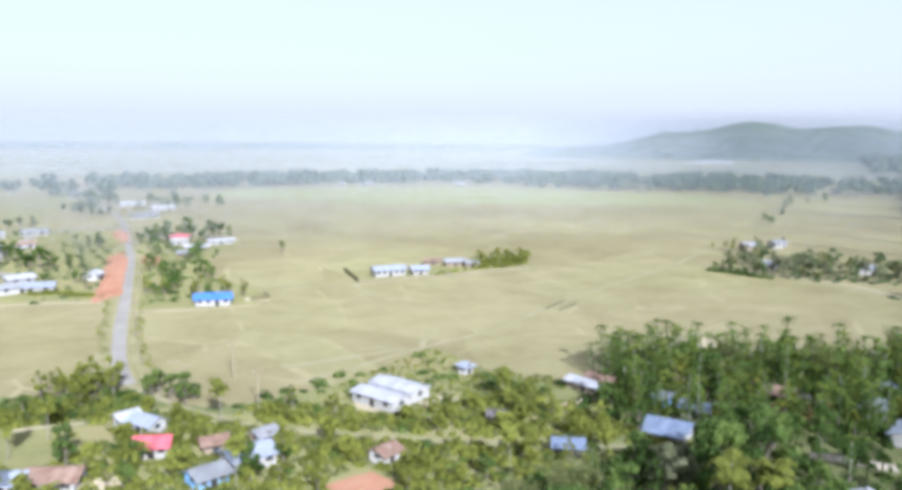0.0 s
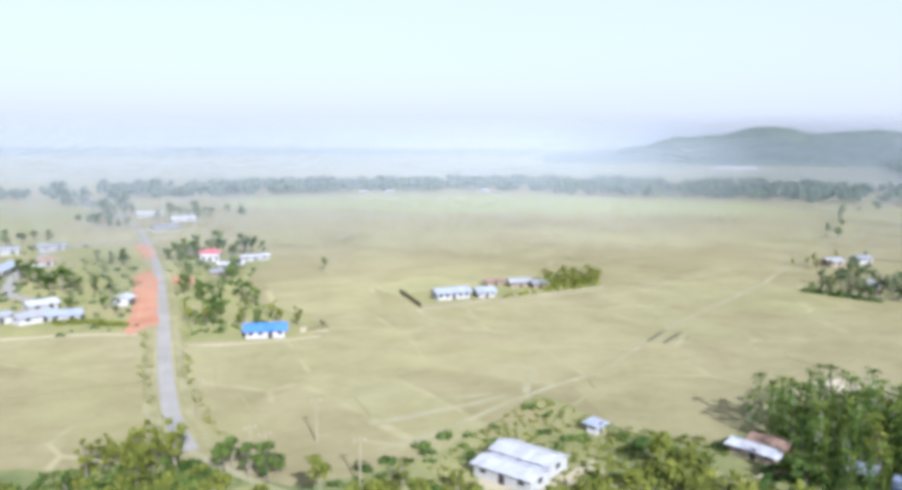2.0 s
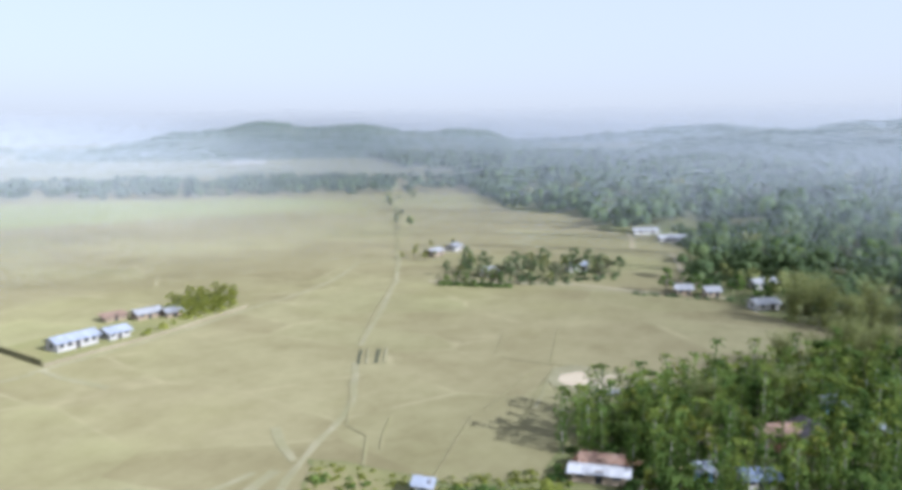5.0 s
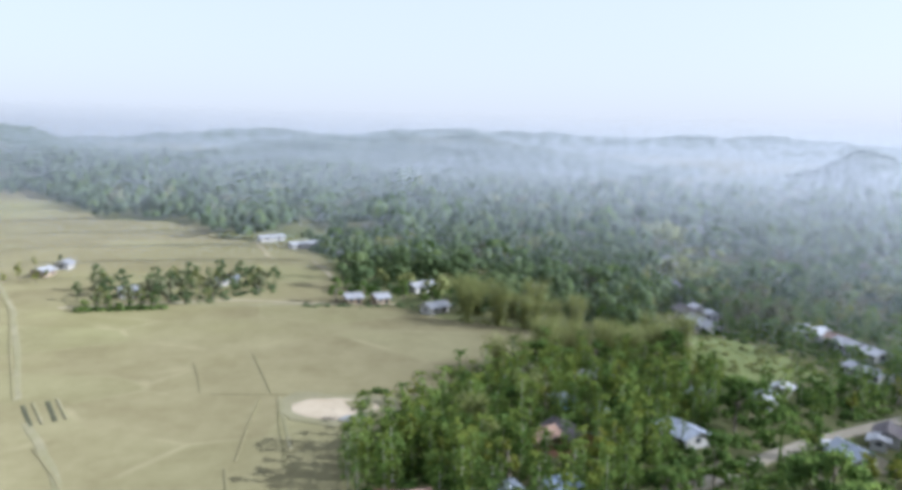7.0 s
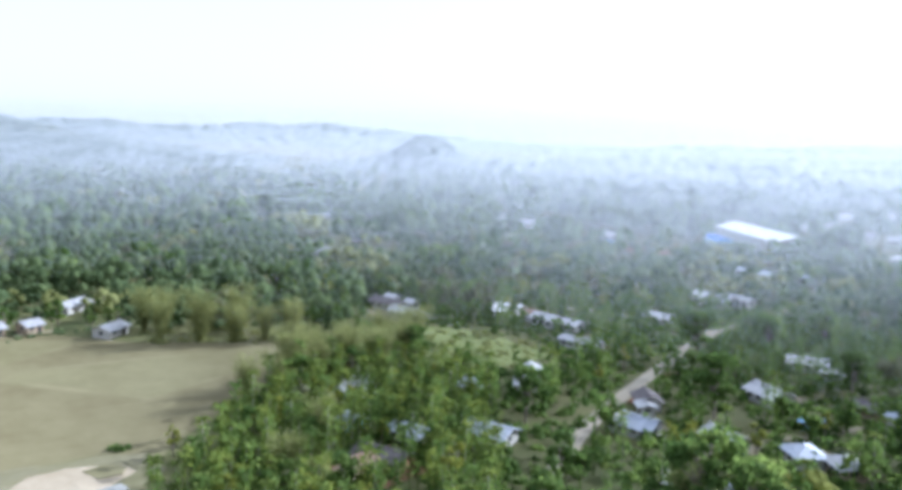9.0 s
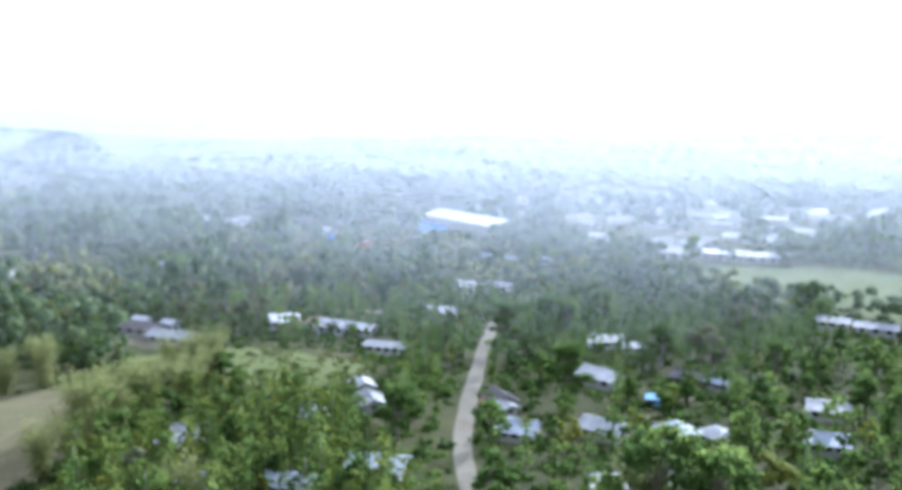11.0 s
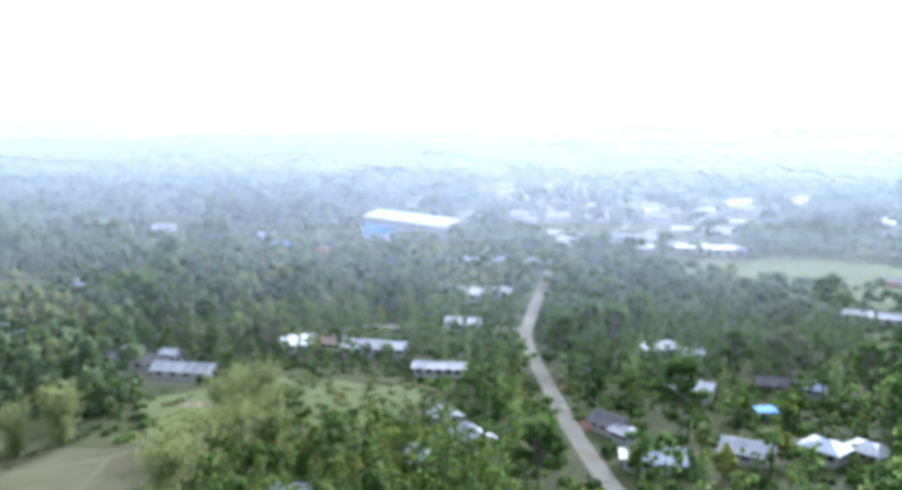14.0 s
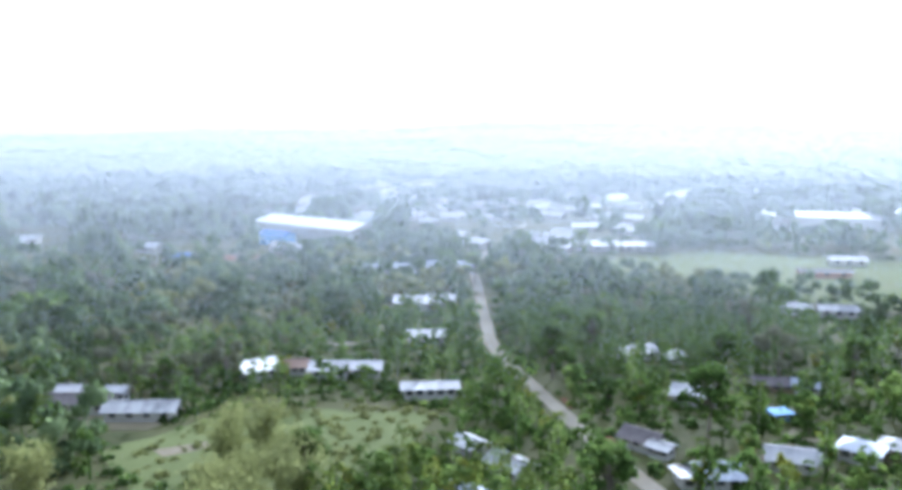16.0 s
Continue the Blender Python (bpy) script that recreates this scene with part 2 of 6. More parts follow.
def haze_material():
    """Bluish white of the threads that imitate haze: scatters light forwards and back alike."""
    m, n, l, b = material("haze_threads", 1.0, 0, 0)
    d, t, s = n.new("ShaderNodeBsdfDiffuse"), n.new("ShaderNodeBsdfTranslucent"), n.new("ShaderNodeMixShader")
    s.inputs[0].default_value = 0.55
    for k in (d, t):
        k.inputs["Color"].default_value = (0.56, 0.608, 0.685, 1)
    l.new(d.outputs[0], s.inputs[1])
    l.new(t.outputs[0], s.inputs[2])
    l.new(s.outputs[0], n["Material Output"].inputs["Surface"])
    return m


M_HAZE_THREADS = haze_material()


# ---- mesh helpers ----
def mesh_np(name, verts, faces, mat, smooth=False):
    """A mesh from arrays of vertices and of equal-sided faces."""
    verts, faces = np.asarray(verts, np.float32), np.asarray(faces, np.int32)
    me = bpy.data.meshes.new(name)
    me.vertices.add(len(verts))
    me.vertices.foreach_set("co", verts.ravel())
    me.loops.add(faces.size)
    me.loops.foreach_set("vertex_index", faces.ravel())
    me.polygons.add(len(faces))
    me.polygons.foreach_set("loop_start", np.arange(0, faces.size, faces.shape[1], dtype=np.int32))
    me.polygons.foreach_set("use_smooth", np.full(len(faces), smooth))
    me.update(calc_edges=True)
    me.materials.append(mat)
    return me


def under(ob, parent, label=""):
    ob.parent = parent
    return tagged(ob, label)


def part(name, bm, mat, parent, label=""):
    me = bpy.data.meshes.new(name)
    bm.to_mesh(me)
    bm.free()
    me.materials.append(mat)
    ob = new(name, me)
    if parent:
        ob.parent = parent
    return tagged(ob, label)


def box(bm, x0, y0, z0, x1, y1, z1):
    v = [bm.verts.new((x, y, z)) for z in (z0, z1) for x, y in ((x0, y0), (x1, y0), (x1, y1), (x0, y1))]
    for f in ((3, 2, 1, 0), (4, 5, 6, 7), (0, 1, 5, 4), (1, 2, 6, 5), (2, 3, 7, 6), (3, 0, 4, 7)):
        bm.faces.new([v[i] for i in f])
    return v


def slab(bm, quad, thick):
    """A sheet of that thickness under four corners."""
    top = [bm.verts.new(p) for p in quad]
    low = [bm.verts.new((p[0], p[1], p[2] - thick)) for p in quad]
    bm.faces.new(top)
    bm.faces.new(low[::-1])
    for i in range(4):
        j = (i + 1) % 4
        bm.faces.new((top[i], low[i], low[j], top[j]))


def inside(poly, x, y):
    """Which points lie in the polygon."""
    x, y = np.asarray(x, float), np.asarray(y, float)
    hit = np.zeros(x.shape, bool)
    for (ax, ay), (bx, by) in zip(poly, poly[1:] + poly[:1]):
        cross = (ay > y) != (by > y)
        hit ^= cross & (x < (bx - ax) * (y - ay) / ((by - ay) or 1e-9) + ax)
    return hit


def from_line(line, x, y):
    """Distance of points from a polyline."""
    best = np.full(np.shape(x), 1e9)
    for (ax, ay), (bx, by) in zip(line, line[1:]):
        k = np.clip(((x - ax) * (bx - ax) + (y - ay) * (by - ay)) / ((bx - ax) ** 2 + (by - ay) ** 2), 0, 1)
        best = np.minimum(best, np.hypot(x - ax - k * (bx - ax), y - ay - k * (by - ay)))
    return best


def patch(name, outline, z, mat, label, category, wobble=1.5, step=4.0, crown=0.0):
    """A sheet of ground with an uneven rim; crown heaps it up in the middle."""
    rim = []
    for (ax, ay), (bx, by) in zip(outline, outline[1:] + outline[:1]):
        k = max(1, int(math.hypot(bx - ax, by - ay) / step))
        for i in range(k):
            x, y = ax + (bx - ax) * i / k, ay + (by - ay) * i / k
            x, y = x + wobble * noise.noise((x * 0.11, y * 0.11, 3.0)), y + wobble * noise.noise((x * 0.11, y * 0.11, 9.0))
            rim.append((x, y))
    bm = bmesh.new()
    top = [bm.verts.new((x, y, z)) for x, y in rim]
    low = [bm.verts.new((x, y, -0.3)) for x, y in rim]
    if crown:
        cx, cy = sum(p[0] for p in rim) / len(rim), sum(p[1] for p in rim) / len(rim)
        ring = top
        for s, h in ((0.8, 0.45), (0.5, 0.85), (0.2, 1.0)):
            inner = [bm.verts.new((cx + (x - cx) * s, cy + (y - cy) * s, z + crown * h * (1 + 0.35 * noise.noise((x * 0.2, y * 0.2, s))))) for x, y in rim]
            for i in range(len(rim)):
                j = (i + 1) % len(rim)
                bm.faces.new((ring[i], ring[j], inner[j], inner[i]))
            ring = inner
        bm.faces.new(ring)
    else:
        f = bm.faces.new(top)
        bmesh.ops.triangulate(bm, faces=[f])
    for i in range(len(rim)):
        j = (i + 1) % len(rim)
        bm.faces.new((top[i], low[i], low[j], top[j]))
    bmesh.ops.recalc_face_normals(bm, faces=bm.faces)
    return tagged(part(name, bm, mat, None), label, category, kind="structure")


def strip(name, line, width, z, mat, label, category, depth=0.3, kind="structure", ragged=0.0, smooth=True):
    """A road, path or low bank along a line: flat top with sloping sides."""
    pts = [Vector((x, y, 0)) for x, y in line]
    fine = []
    for i in range(len(pts) - 1):
        a, b, c, d = pts[max(i - 1, 0)], pts[i], pts[i + 1], pts[min(i + 2, len(pts) - 1)]
        k = max(2, int((c - b).length / 5))
        for j in range(k):
            t = j / k
            if smooth:
                fine.append(0.5 * (2 * b + (c - a) * t + (2 * a - 5 * b + 4 * c - d) * t * t + (3 * b - a - 3 * c + d) * t ** 3))
            else:
                fine.append(b.lerp(c, t))
    fine.append(pts[-1])
    bm = bmesh.new()
    rows = []
    for i, p in enumerate(fine):
        t = (fine[min(i + 1, len(fine) - 1)] - fine[max(i - 1, 0)]).normalized()
        s = Vector((-t.y, t.x, 0))
        w0 = width / 2 * (1 + ragged * noise.noise((p.x * 0.15, p.y * 0.15, 1)))
        w1 = width / 2 * (1 + ragged * noise.noise((p.x * 0.15, p.y * 0.15, 7)))
        rows.append([bm.verts.new(q) for q in (p + s * (w0 + depth) + Vector((0, 0, -0.25)), p + s * w0 + Vector((0, 0, z)), p - s * w1 + Vector((0, 0, z)), p - s * (w1 + depth) + Vector((0, 0, -0.25)))])
    for a, b in zip(rows, rows[1:]):
        for i in range(3):
            bm.faces.new((a[i], a[i + 1], b[i + 1], b[i]))
    bmesh.ops.recalc_face_normals(bm, faces=bm.faces)
    return tagged(part(name, bm, mat, None), label, category, kind=kind)


# ---- ground ----
def ground_sheet():
    k = 61
    u = np.linspace(-1, 1, k)
    s = np.sign(u) * np.abs(u) ** 2.2 * 4900
    x, y = np.meshgrid(s, s)
    v = np.stack([x.ravel() + 80, y.ravel() + 120, np.zeros(k * k)], 1)
    i = np.arange(k * k).reshape(k, k)
    f = np.stack([i[:-1, :-1], i[:-1, 1:], i[1:, 1:], i[1:, :-1]], -1).reshape(-1, 4)
    return new("ground", mesh_np("ground", v, f, M_FIELD))


tagged(ground_sheet(), "broad flat dry paddy stubble fields", "ground", kind="structure")
VILLAGE = [(-260, 150), (-60, 172), (0, 172), (18, 166), (34, 146), (54, 146), (68, 151), (89, 164), (92, 150), (90, 139), (98, 129), (110, 131), (124, 131),
           (138, 125), (150, 122), (160, 112), (167, 104), (174, 92), (182, 80), (188, 71), (194, 68), (208, 73), (214, 88), (224, 106), (243, 121), (246, 132), (285, 140), (335, 147), (384, 160), (403, 203), (468, 224), (484, 283),
           (574, 338), (640, 380), (900, 520), (1500, 300), (1500, -1200), (-600, -1200), (-260, -300)]
patch("village_ground", VILLAGE, 0.06, M_VILLAGE, "weedy brown-green ground under village trees", "ground", 2.5)
WEST_SIDE = [(-160, 262), (0, 266), (29, 256), (36, 262), (46, 330), (56, 400), (60, 440), (38, 458), (-20, 470), (-160, 480)]
patch("roadside_ground", WEST_SIDE, 0.06, M_MEADOW, "weedy ground of the roadside hamlet", "ground", 2)
EAST_SIDE = [(38, 240), (66, 231), (76, 238), (74, 262), (66, 300), (90, 345), (106, 368), (100, 396), (66, 400), (60, 380), (50, 320)]
patch("roadside_ground", EAST_SIDE, 0.06, M_MEADOW, "grassy yard strip beside the tarred road", "ground", 2)
COMPOUND = [(109, 249), (144, 247), (178, 249), (190, 275), (150, 272), (114, 272)]
patch("compound_ground", COMPOUND, 0.06, M_MEADOW, "green yard of the walled farm compound", "ground", 0.6)
GREEN_BAND = [(150, 640), (230, 560), (300, 500), (420, 420), (500, 400), (520, 470), (480, 560), (420, 640), (330, 700), (180, 715)]
patch("green_paddy", GREEN_BAND, 0.05, M_GREEN_FIELD, "band of young green paddy before the tree belt", "paddy field", 14, 12)
patch("garden_grass", [(-20, 148), (14, 147), (30, 149), (36, 140), (52, 138), (58, 124), (92, 126), (90, 108), (70, 96), (44, 98), (20, 106), (-20, 112)], 0.09, M_MEADOW, "dry yellowish green grass between village gardens", "grass", 1.5)
patch("plot_grass", [(54, 143), (70, 152), (89, 163), (91, 150), (88, 138), (78, 128), (62, 126), (52, 132)], 0.1, M_MEADOW, "overgrown grass plot around the white house", "grass", 1.2)
patch("house_yard", [(56, 132), (64, 126), (76, 128), (78, 133), (64, 128.5), (60, 138)], 0.13, M_PALE, "bare trodden yard before the white house", "yard", 0.8)
patch("yard_meadow", [(212, 52), (200, 33), (182, 27), (164, 27), (163, 46), (170, 54), (178, 66), (192, 70)], 0.1, M_LAWN, "open grassy clearing behind the palm grove", "grass", 2)
patch("south_meadow", [(138, -128), (128, -150), (93, -172), (40, -160), (-40, -140), (-40, -70), (54, -70), (86, -86), (116, -98), (134, -106)], 0.1, M_LAWN, "bright green grass field beyond the palm woods", "grass", 3)
patch("south_meadow", [(30, -175), (-10, -235), (-160, -230), (-160, -130), (-60, -128)], 0.1, M_MEADOW, "dry grass field before the long sheds", "grass", 3)
patch("south_yard", [(172, -20), (158, -20), (160, -28), (176, -30)], 0.12, M_PALE, "pale bare yard at the road junction", "yard", 1)
patch("north_field", [(-60, 500), (30, 520), (66, 640), (60, 700), (-200, 690), (-200, 520)], 0.05, M_MEADOW, "pale green field behind the hamlet", "field", 6)
patch("sandy_ground", [(152, 146), (147, 144), (141, 140), (138, 134), (139, 127), (146, 122), (154, 123), (157, 132), (156, 142)], 0.1, M_TRAIL, "trodden sandy ground round the heap", "ground", 2.0, 1.5)
patch("sand_heap", [(148.8, 142), (152.2, 139), (153.6, 133.2), (151.2, 126), (147.4, 125.4), (143.4, 129.6), (140.6, 133.1), (142.4, 138.1), (145.3, 140.9)], 0.12, M_SAND, "pale sand heap at the edge of the field", "sand", 1.2, 1.2, 0.3)
patch("weedy_hollow", [(150.4, 131.7), (151.4, 128.4), (149.4, 126.2), (146.6, 127.4), (146.6, 130.6)], 0.5, M_BUND, "brown weedy hollow in the sand heap", "ground", 0.8, 1.0)
patch("fish_pond", [(141, 133.2), (143, 131.4), (143.6, 128.2), (141.2, 127.6), (139.6, 130.4)], 0.2, M_WATER, "small shining fish pond beside the sand", "pond", 0.4, 2)

ROAD = [(78, 960), (78, 800), (74, 627), (73, 523), (66, 445), (58, 385), (51, 335), (38, 262), (30, 218), (25, 186), (24, 167), (30, 149), (40, 131), (62, 112), (88, 94), (110, 78), (124, 57),
        (134, 37), (142, 19), (149, 3), (158, -20), (163, -45), (171, -88), (178, -130), (176, -190), (170, -260)]
NORTH_ROAD, LANE, SOUTH_ROAD = ROAD[:11], ROAD[10:16], ROAD[15:]
strip("road", NORTH_ROAD, 2.8, 0.17, M_ROAD, "worn grey tarred village road across fields", "road", 0.5, ragged=0.1)
strip("lane", LANE, 1.2, 0.15, M_TRAIL, "dusty lane winding between village gardens", "lane", 0.4, ragged=0.3)
strip("road", SOUTH_ROAD, 2.9, 0.17, M_CONCRETE_ROAD, "dusty pale concrete village road", "road", 0.5, ragged=0.16)
for s, w in ((3.2, 1.6), (-3.4, 2.0)):
    shifted = [(x + s, y) for x, y in NORTH_ROAD[3:11]]
    strip("verge", shifted, w, 0.13, M_BUND, "grassy verge along the tarred road", "verge", 0.4, ragged=0.7)
strip("side_road", [(66, 446), (60, 455), (44.5, 460), (24.5, 437), (11.7, 392), (4.5, 350), (5, 326), (14, 314)], 4.0, 0.15, M_ROAD, "grey side road into the hamlet", "road", ragged=0.2)
strip("side_road", [(160, -24), (172, -24), (186, -20), (205, -12)], 3.2, 0.15, M_CONCRETE_ROAD, "pale side lane at the junction", "lane", ragged=0.3)
strip("footpath", [(104, 247), (143, 244.5), (178, 246), (198, 246), (226, 250), (262, 262)], 1.3, 0.07, M_TRAIL, "pale trodden path along the compound wall", "path", ragged=0.7)
strip("footpath", [(-40, 150), (-8, 149), (1, 150), (14, 148)], 1.2, 0.14, M_PALE, "pale bank along the dry meadow", "path", ragged=0.6)
strip("footpath", [(34, 240), (50, 232), (70, 230)], 1.4, 0.07, M_PALE, "pale trodden lane to the blue-roofed house", "path", ragged=0.6)
strip("footpath", [(30, 254), (10, 263), (-40, 266), (-160, 262)], 2.2, 0.09, M_PALE, "pale track along the hamlet's edge", "path", ragged=0.6)
strip("footpath", [(50, 153), (60, 154), (75, 160), (89, 165), (103, 168.5), (114, 172), (125, 178), (140, 187)], 1.3, 0.06, M_TRAIL, "faint pale footpath over the stubble", "path", ragged=0.9)
strip("footpath", [(153, 194), (182, 206), (218, 222), (232, 228), (262, 244), (292, 260)], 1.3, 0.06, M_TRAIL, "pale trodden path past the ditch ponds", "path", ragged=0.9)
strip("footpath", [(88, 166), (93, 172), (99, 178)], 1.5, 0.06, M_TRAIL, "short pale branch of the footpath", "path", ragged=0.9)
strip("footpath", [(54, 164), (66, 165), (75, 165.5), (84, 166)], 1.8, 0.055, M_TRAIL, "pale trodden band over the stubble", "path", ragged=0.9)
strip("footpath", [(59, 182.5), (64, 182), (70, 181.6)], 1.2, 0.06, M_TRAIL, "pale dusty streak in the stubble", "path", ragged=0.9)
strip("footpath", [(70, 172), (76, 170), (82, 168.6)], 1.0, 0.06, M_TRAIL, "pale dusty streak in the stubble", "path", ragged=0.9)
strip("footpath", [(104, 246), (98, 246.8), (82, 249)], 1.3, 0.06, M_TRAIL, "pale trodden path beyond the compound corner", "path", ragged=0.8)
strip("footpath", [(107, 246.5), (104.5, 238), (103.5, 223)], 1.6, 0.06, M_TRAIL, "pale trodden path before the compound wall", "path", ragged=0.8)
strip("footpath", [(250, 214), (245.5, 190), (243, 168), (245, 149), (246, 118)], 1.4, 0.06, M_TRAIL, "pale soil along the field houses", "path", ragged=0.8)
strip("footpath", [(237, 218), (246, 188), (250, 168), (246, 146), (246, 120)], 2.4, 0.11, M_PALE, "bare earth lane before the island houses", "path", ragged=0.5)
strip("footpath", [(335, 154), (310, 147), (286, 141)], 1.6, 0.12, M_PALE, "pale straight lane into the wood", "path", ragged=0.3)
strip("footpath", [(398, 187), (370, 179), (342, 172)], 1.6, 0.06, M_PALE, "short pale lane across the stubble", "path", ragged=0.3)
strip("footpath", [(106, 34), (101, 24), (99, 12)], 1.6, 0.12, M_PALE, "pale earth path between the village yards", "path", ragged=0.4)


def bund(line, width=0.3, label="low dark earth bund between paddy plots", mat=M_BUND, ragged=0.7):
    strip("field_bund", line, width * 0.6, 0.12, mat, label, "bund", 0.2, "stuff", ragged, False)


bund([(598, 460), (520, 400), (448, 348), (389, 316), (330, 282), (277, 253)], 2.4, "weedy ditch bank winding over the fields")
bund([(277, 253), (232, 229), (190, 211), (154, 195)], 0.8, "weedy ditch bank beside the footpath", M_FAINT)
bund([(128, 181), (116, 173), (105, 167), (102, 161), (91, 155)], 0.6, "weedy bund between paddy plots", M_FAINT)
bund([(112, 162), (104, 159), (98, 156)], 0.4, mat=M_FAINT)
bund([(119, 149), (107, 146.5), (91, 143)], 0.35, mat=M_FAINT)
bund([(187, 155), (172, 151), (157, 147)], 0.4, mat=M_FAINT)
bund([(155, 145), (142, 143.7), (127, 141), (119, 140)], 0.6, "low earth bund between paddy plots", M_BUND)
strip("footpath", [(152.5, 145), (141, 142.6), (127, 139.9)], 0.5, 0.07, M_TRAIL, "pale trodden edge of the earth bund", "path", ragged=0.6)
bund([(179, 167), (168, 163.5), (158, 161)], 0.3, mat=M_FAINT)
bund([(153, 148.4), (142, 148.6), (122, 148)], 0.35, mat=M_FAINT)
bund([(156.4, 158.6), (155.8, 147), (156.1, 136.4)], 0.4, mat=M_FAINT)
bund([(156.1, 136.4), (156.6, 125.4), (160, 114)], 0.9, "dark weedy bank behind the sand heap")
bund([(40, 216), (36.5, 199), (39, 193), (38, 180), (35, 166)], 0.35, mat=M_FAINT)
bund([(58, 180), (56, 168)], 0.3, mat=M_FAINT)
bund([(-120, 220), (-20, 214), (28, 210)], 0.24, mat=M_FAINT)
for i, (a, b) in enumerate((((149.5, 191.5), (138.5, 185.5)), ((152, 188), (141, 182.3)))):
    strip("ditch_pond", [a, b], 0.7, 0.1, M_GREEN_NET, "narrow dark ditch pond in the stubble field", "pond", 0.2, ragged=0.5)
    strip("spoil_bank", [(a[0] + 1.2, a[1] - 1.4), (b[0] + 1.2, b[1] - 1.4)], 0.3, 0.2, M_TRAIL, "pale spoil bank along the ditch", "bank", 0.4, ragged=0.6)
patch("red_earth_mound", [(45, 349), (52, 358), (49, 330), (37, 263), (28, 254), (30, 268), (38, 310)], 0.16, M_RED, "bare red earth spread beside the road", "earth", 2, 4, 0.5)
patch("red_earth_mound", [(56, 392), (60, 395), (65, 430), (62, 442), (57, 430)], 0.16, M_RED, "bare red earth beside the road bend", "earth", 1.5, 3, 0.5)
patch("red_earth_mound", [(56, 343), (63, 338), (60, 322), (53, 321)], 0.16, M_RED, "small red earth heap across the road", "earth", 1.5, 3, 0.5)
patch("red_earth_mound", [(39, 104), (48, 106), (50, 99), (43, 98)], 0.16, M_RED, "orange-red earth heap in the village", "earth", 1, 2, 0.3)
for spoil in ([(130.5, 38), (133, 32.5)], [(138.5, 20), (140.5, 15)]):
    strip("roadside_spoil", spoil, 1.0, 0.25, M_RED, "reddish earth bank beside the concrete road", "earth", 0.5, ragged=0.7)

# ---- far land ----
def ridge(name, mat, label, a0, a1, near, far, height, seed, roll=0.0006, bumps=()):
    """Hills round the plain between two bearings (degrees from east, anticlockwise) and two distances."""
    ka, kr = 150, 14
    ang, rad = np.radians(np.linspace(a0, a1, ka)), np.linspace(near, far, kr)
    v = []
    for a in ang:
        edge = min(1.0, 4.0 * min(a - ang[0], ang[-1] - a) / (ang[-1] - ang[0]) + 0.0)
        for r in rad:
            x, y = 80 + r * math.cos(a), 120 + r * math.sin(a)
            s = math.sin(math.pi * min(1.0, (r - near) / (far - near) * 0.97)) ** 0.8
            h = 0.45 + 0.9 * noise.fractal((x * roll + seed, y * roll, seed), 0.8, 2.1, 5)
            z = height * s * max(0.06, h)
            for b, width, rise in bumps:
                z += rise * s * math.exp(-((math.degrees(a) - b) / width) ** 2)
            z += s * 7 * noise.noise((x * 0.02, y * 0.02, seed)) + s * 4 * noise.noise((x * 0.06, y * 0.06, seed))
            v.append((x, y, z * edge - 1.5))
    i = np.arange(ka * kr).reshape(ka, kr)
    f = np.stack([i[:-1, :-1], i[1:, :-1], i[1:, 1:], i[:-1, 1:]], -1).reshape(-1, 4)
    return tagged(new(name, mesh_np(name, v, f, mat, True)), label, "hills", kind="structure")


def far_plain():
    k = 90
    a = np.radians(np.linspace(8, 200, k))
    v = np.concatenate([np.stack([80 + r * np.cos(a), 120 + r * np.sin(a), np.full(k, z)], 1) for r, z in ((930, 0.02), (960, 0.6), (4700, 1.0))])
    f = [(i + k * j, i + 1 + k * j, i + 1 + k * (j + 1), i + k * (j + 1)) for j in range(2) for i in range(k - 1)]
    return tagged(new("backdrop_plain", mesh_np("backdrop_plain", v, f, M_PLAIN)), "pale hazy plain beyond the tree belt", "backdrop", kind="structure")


far_plain()
ridge("backdrop_woods", M_HILL, "bluish line of far woods on the horizon", 46, 168, 2400, 4500, 16, 5.0)
ridge("backdrop_hills", M_HILL, "pale blue far mountain range in haze", -46, 32, 3300, 4800, 100, 11.0)
ridge("backdrop_hills", M_HILL, "wooded blue hill ridge with two summits", 12, 56, 1600, 2900, 26, 2.0, bumps=((39, 3.4, 68), (32.5, 3.6, 62), (25, 4.5, 54), (45, 3.5, 40), (51, 3.5, 24)))
ridge("backdrop_hills", M_HILL, "dark wooded hills behind the eastern woods", -24, 22, 1050, 1900, 34, 8.0, bumps=((4, 7, 26), (-7, 6, 32), (-16, 4, 10)))
ridge("backdrop_hills", M_HILL, "lone cone-shaped wooded hill in haze", -42, -24, 980, 1500, 6, 31.0, bumps=((-32.3, 1.9, 22), (-34.2, 2.0, 21), (-33.4, 4.5, 12)))
ridge("backdrop_hills", M_HILL, "faint rolling hills in sunlit haze", -150, -30, 1150, 2000, 30, 21.0)
ridge("backdrop_hills", M_HILL, "last pale hills dissolving in haze", -160, -24, 2300, 4300, 85, 27.0)


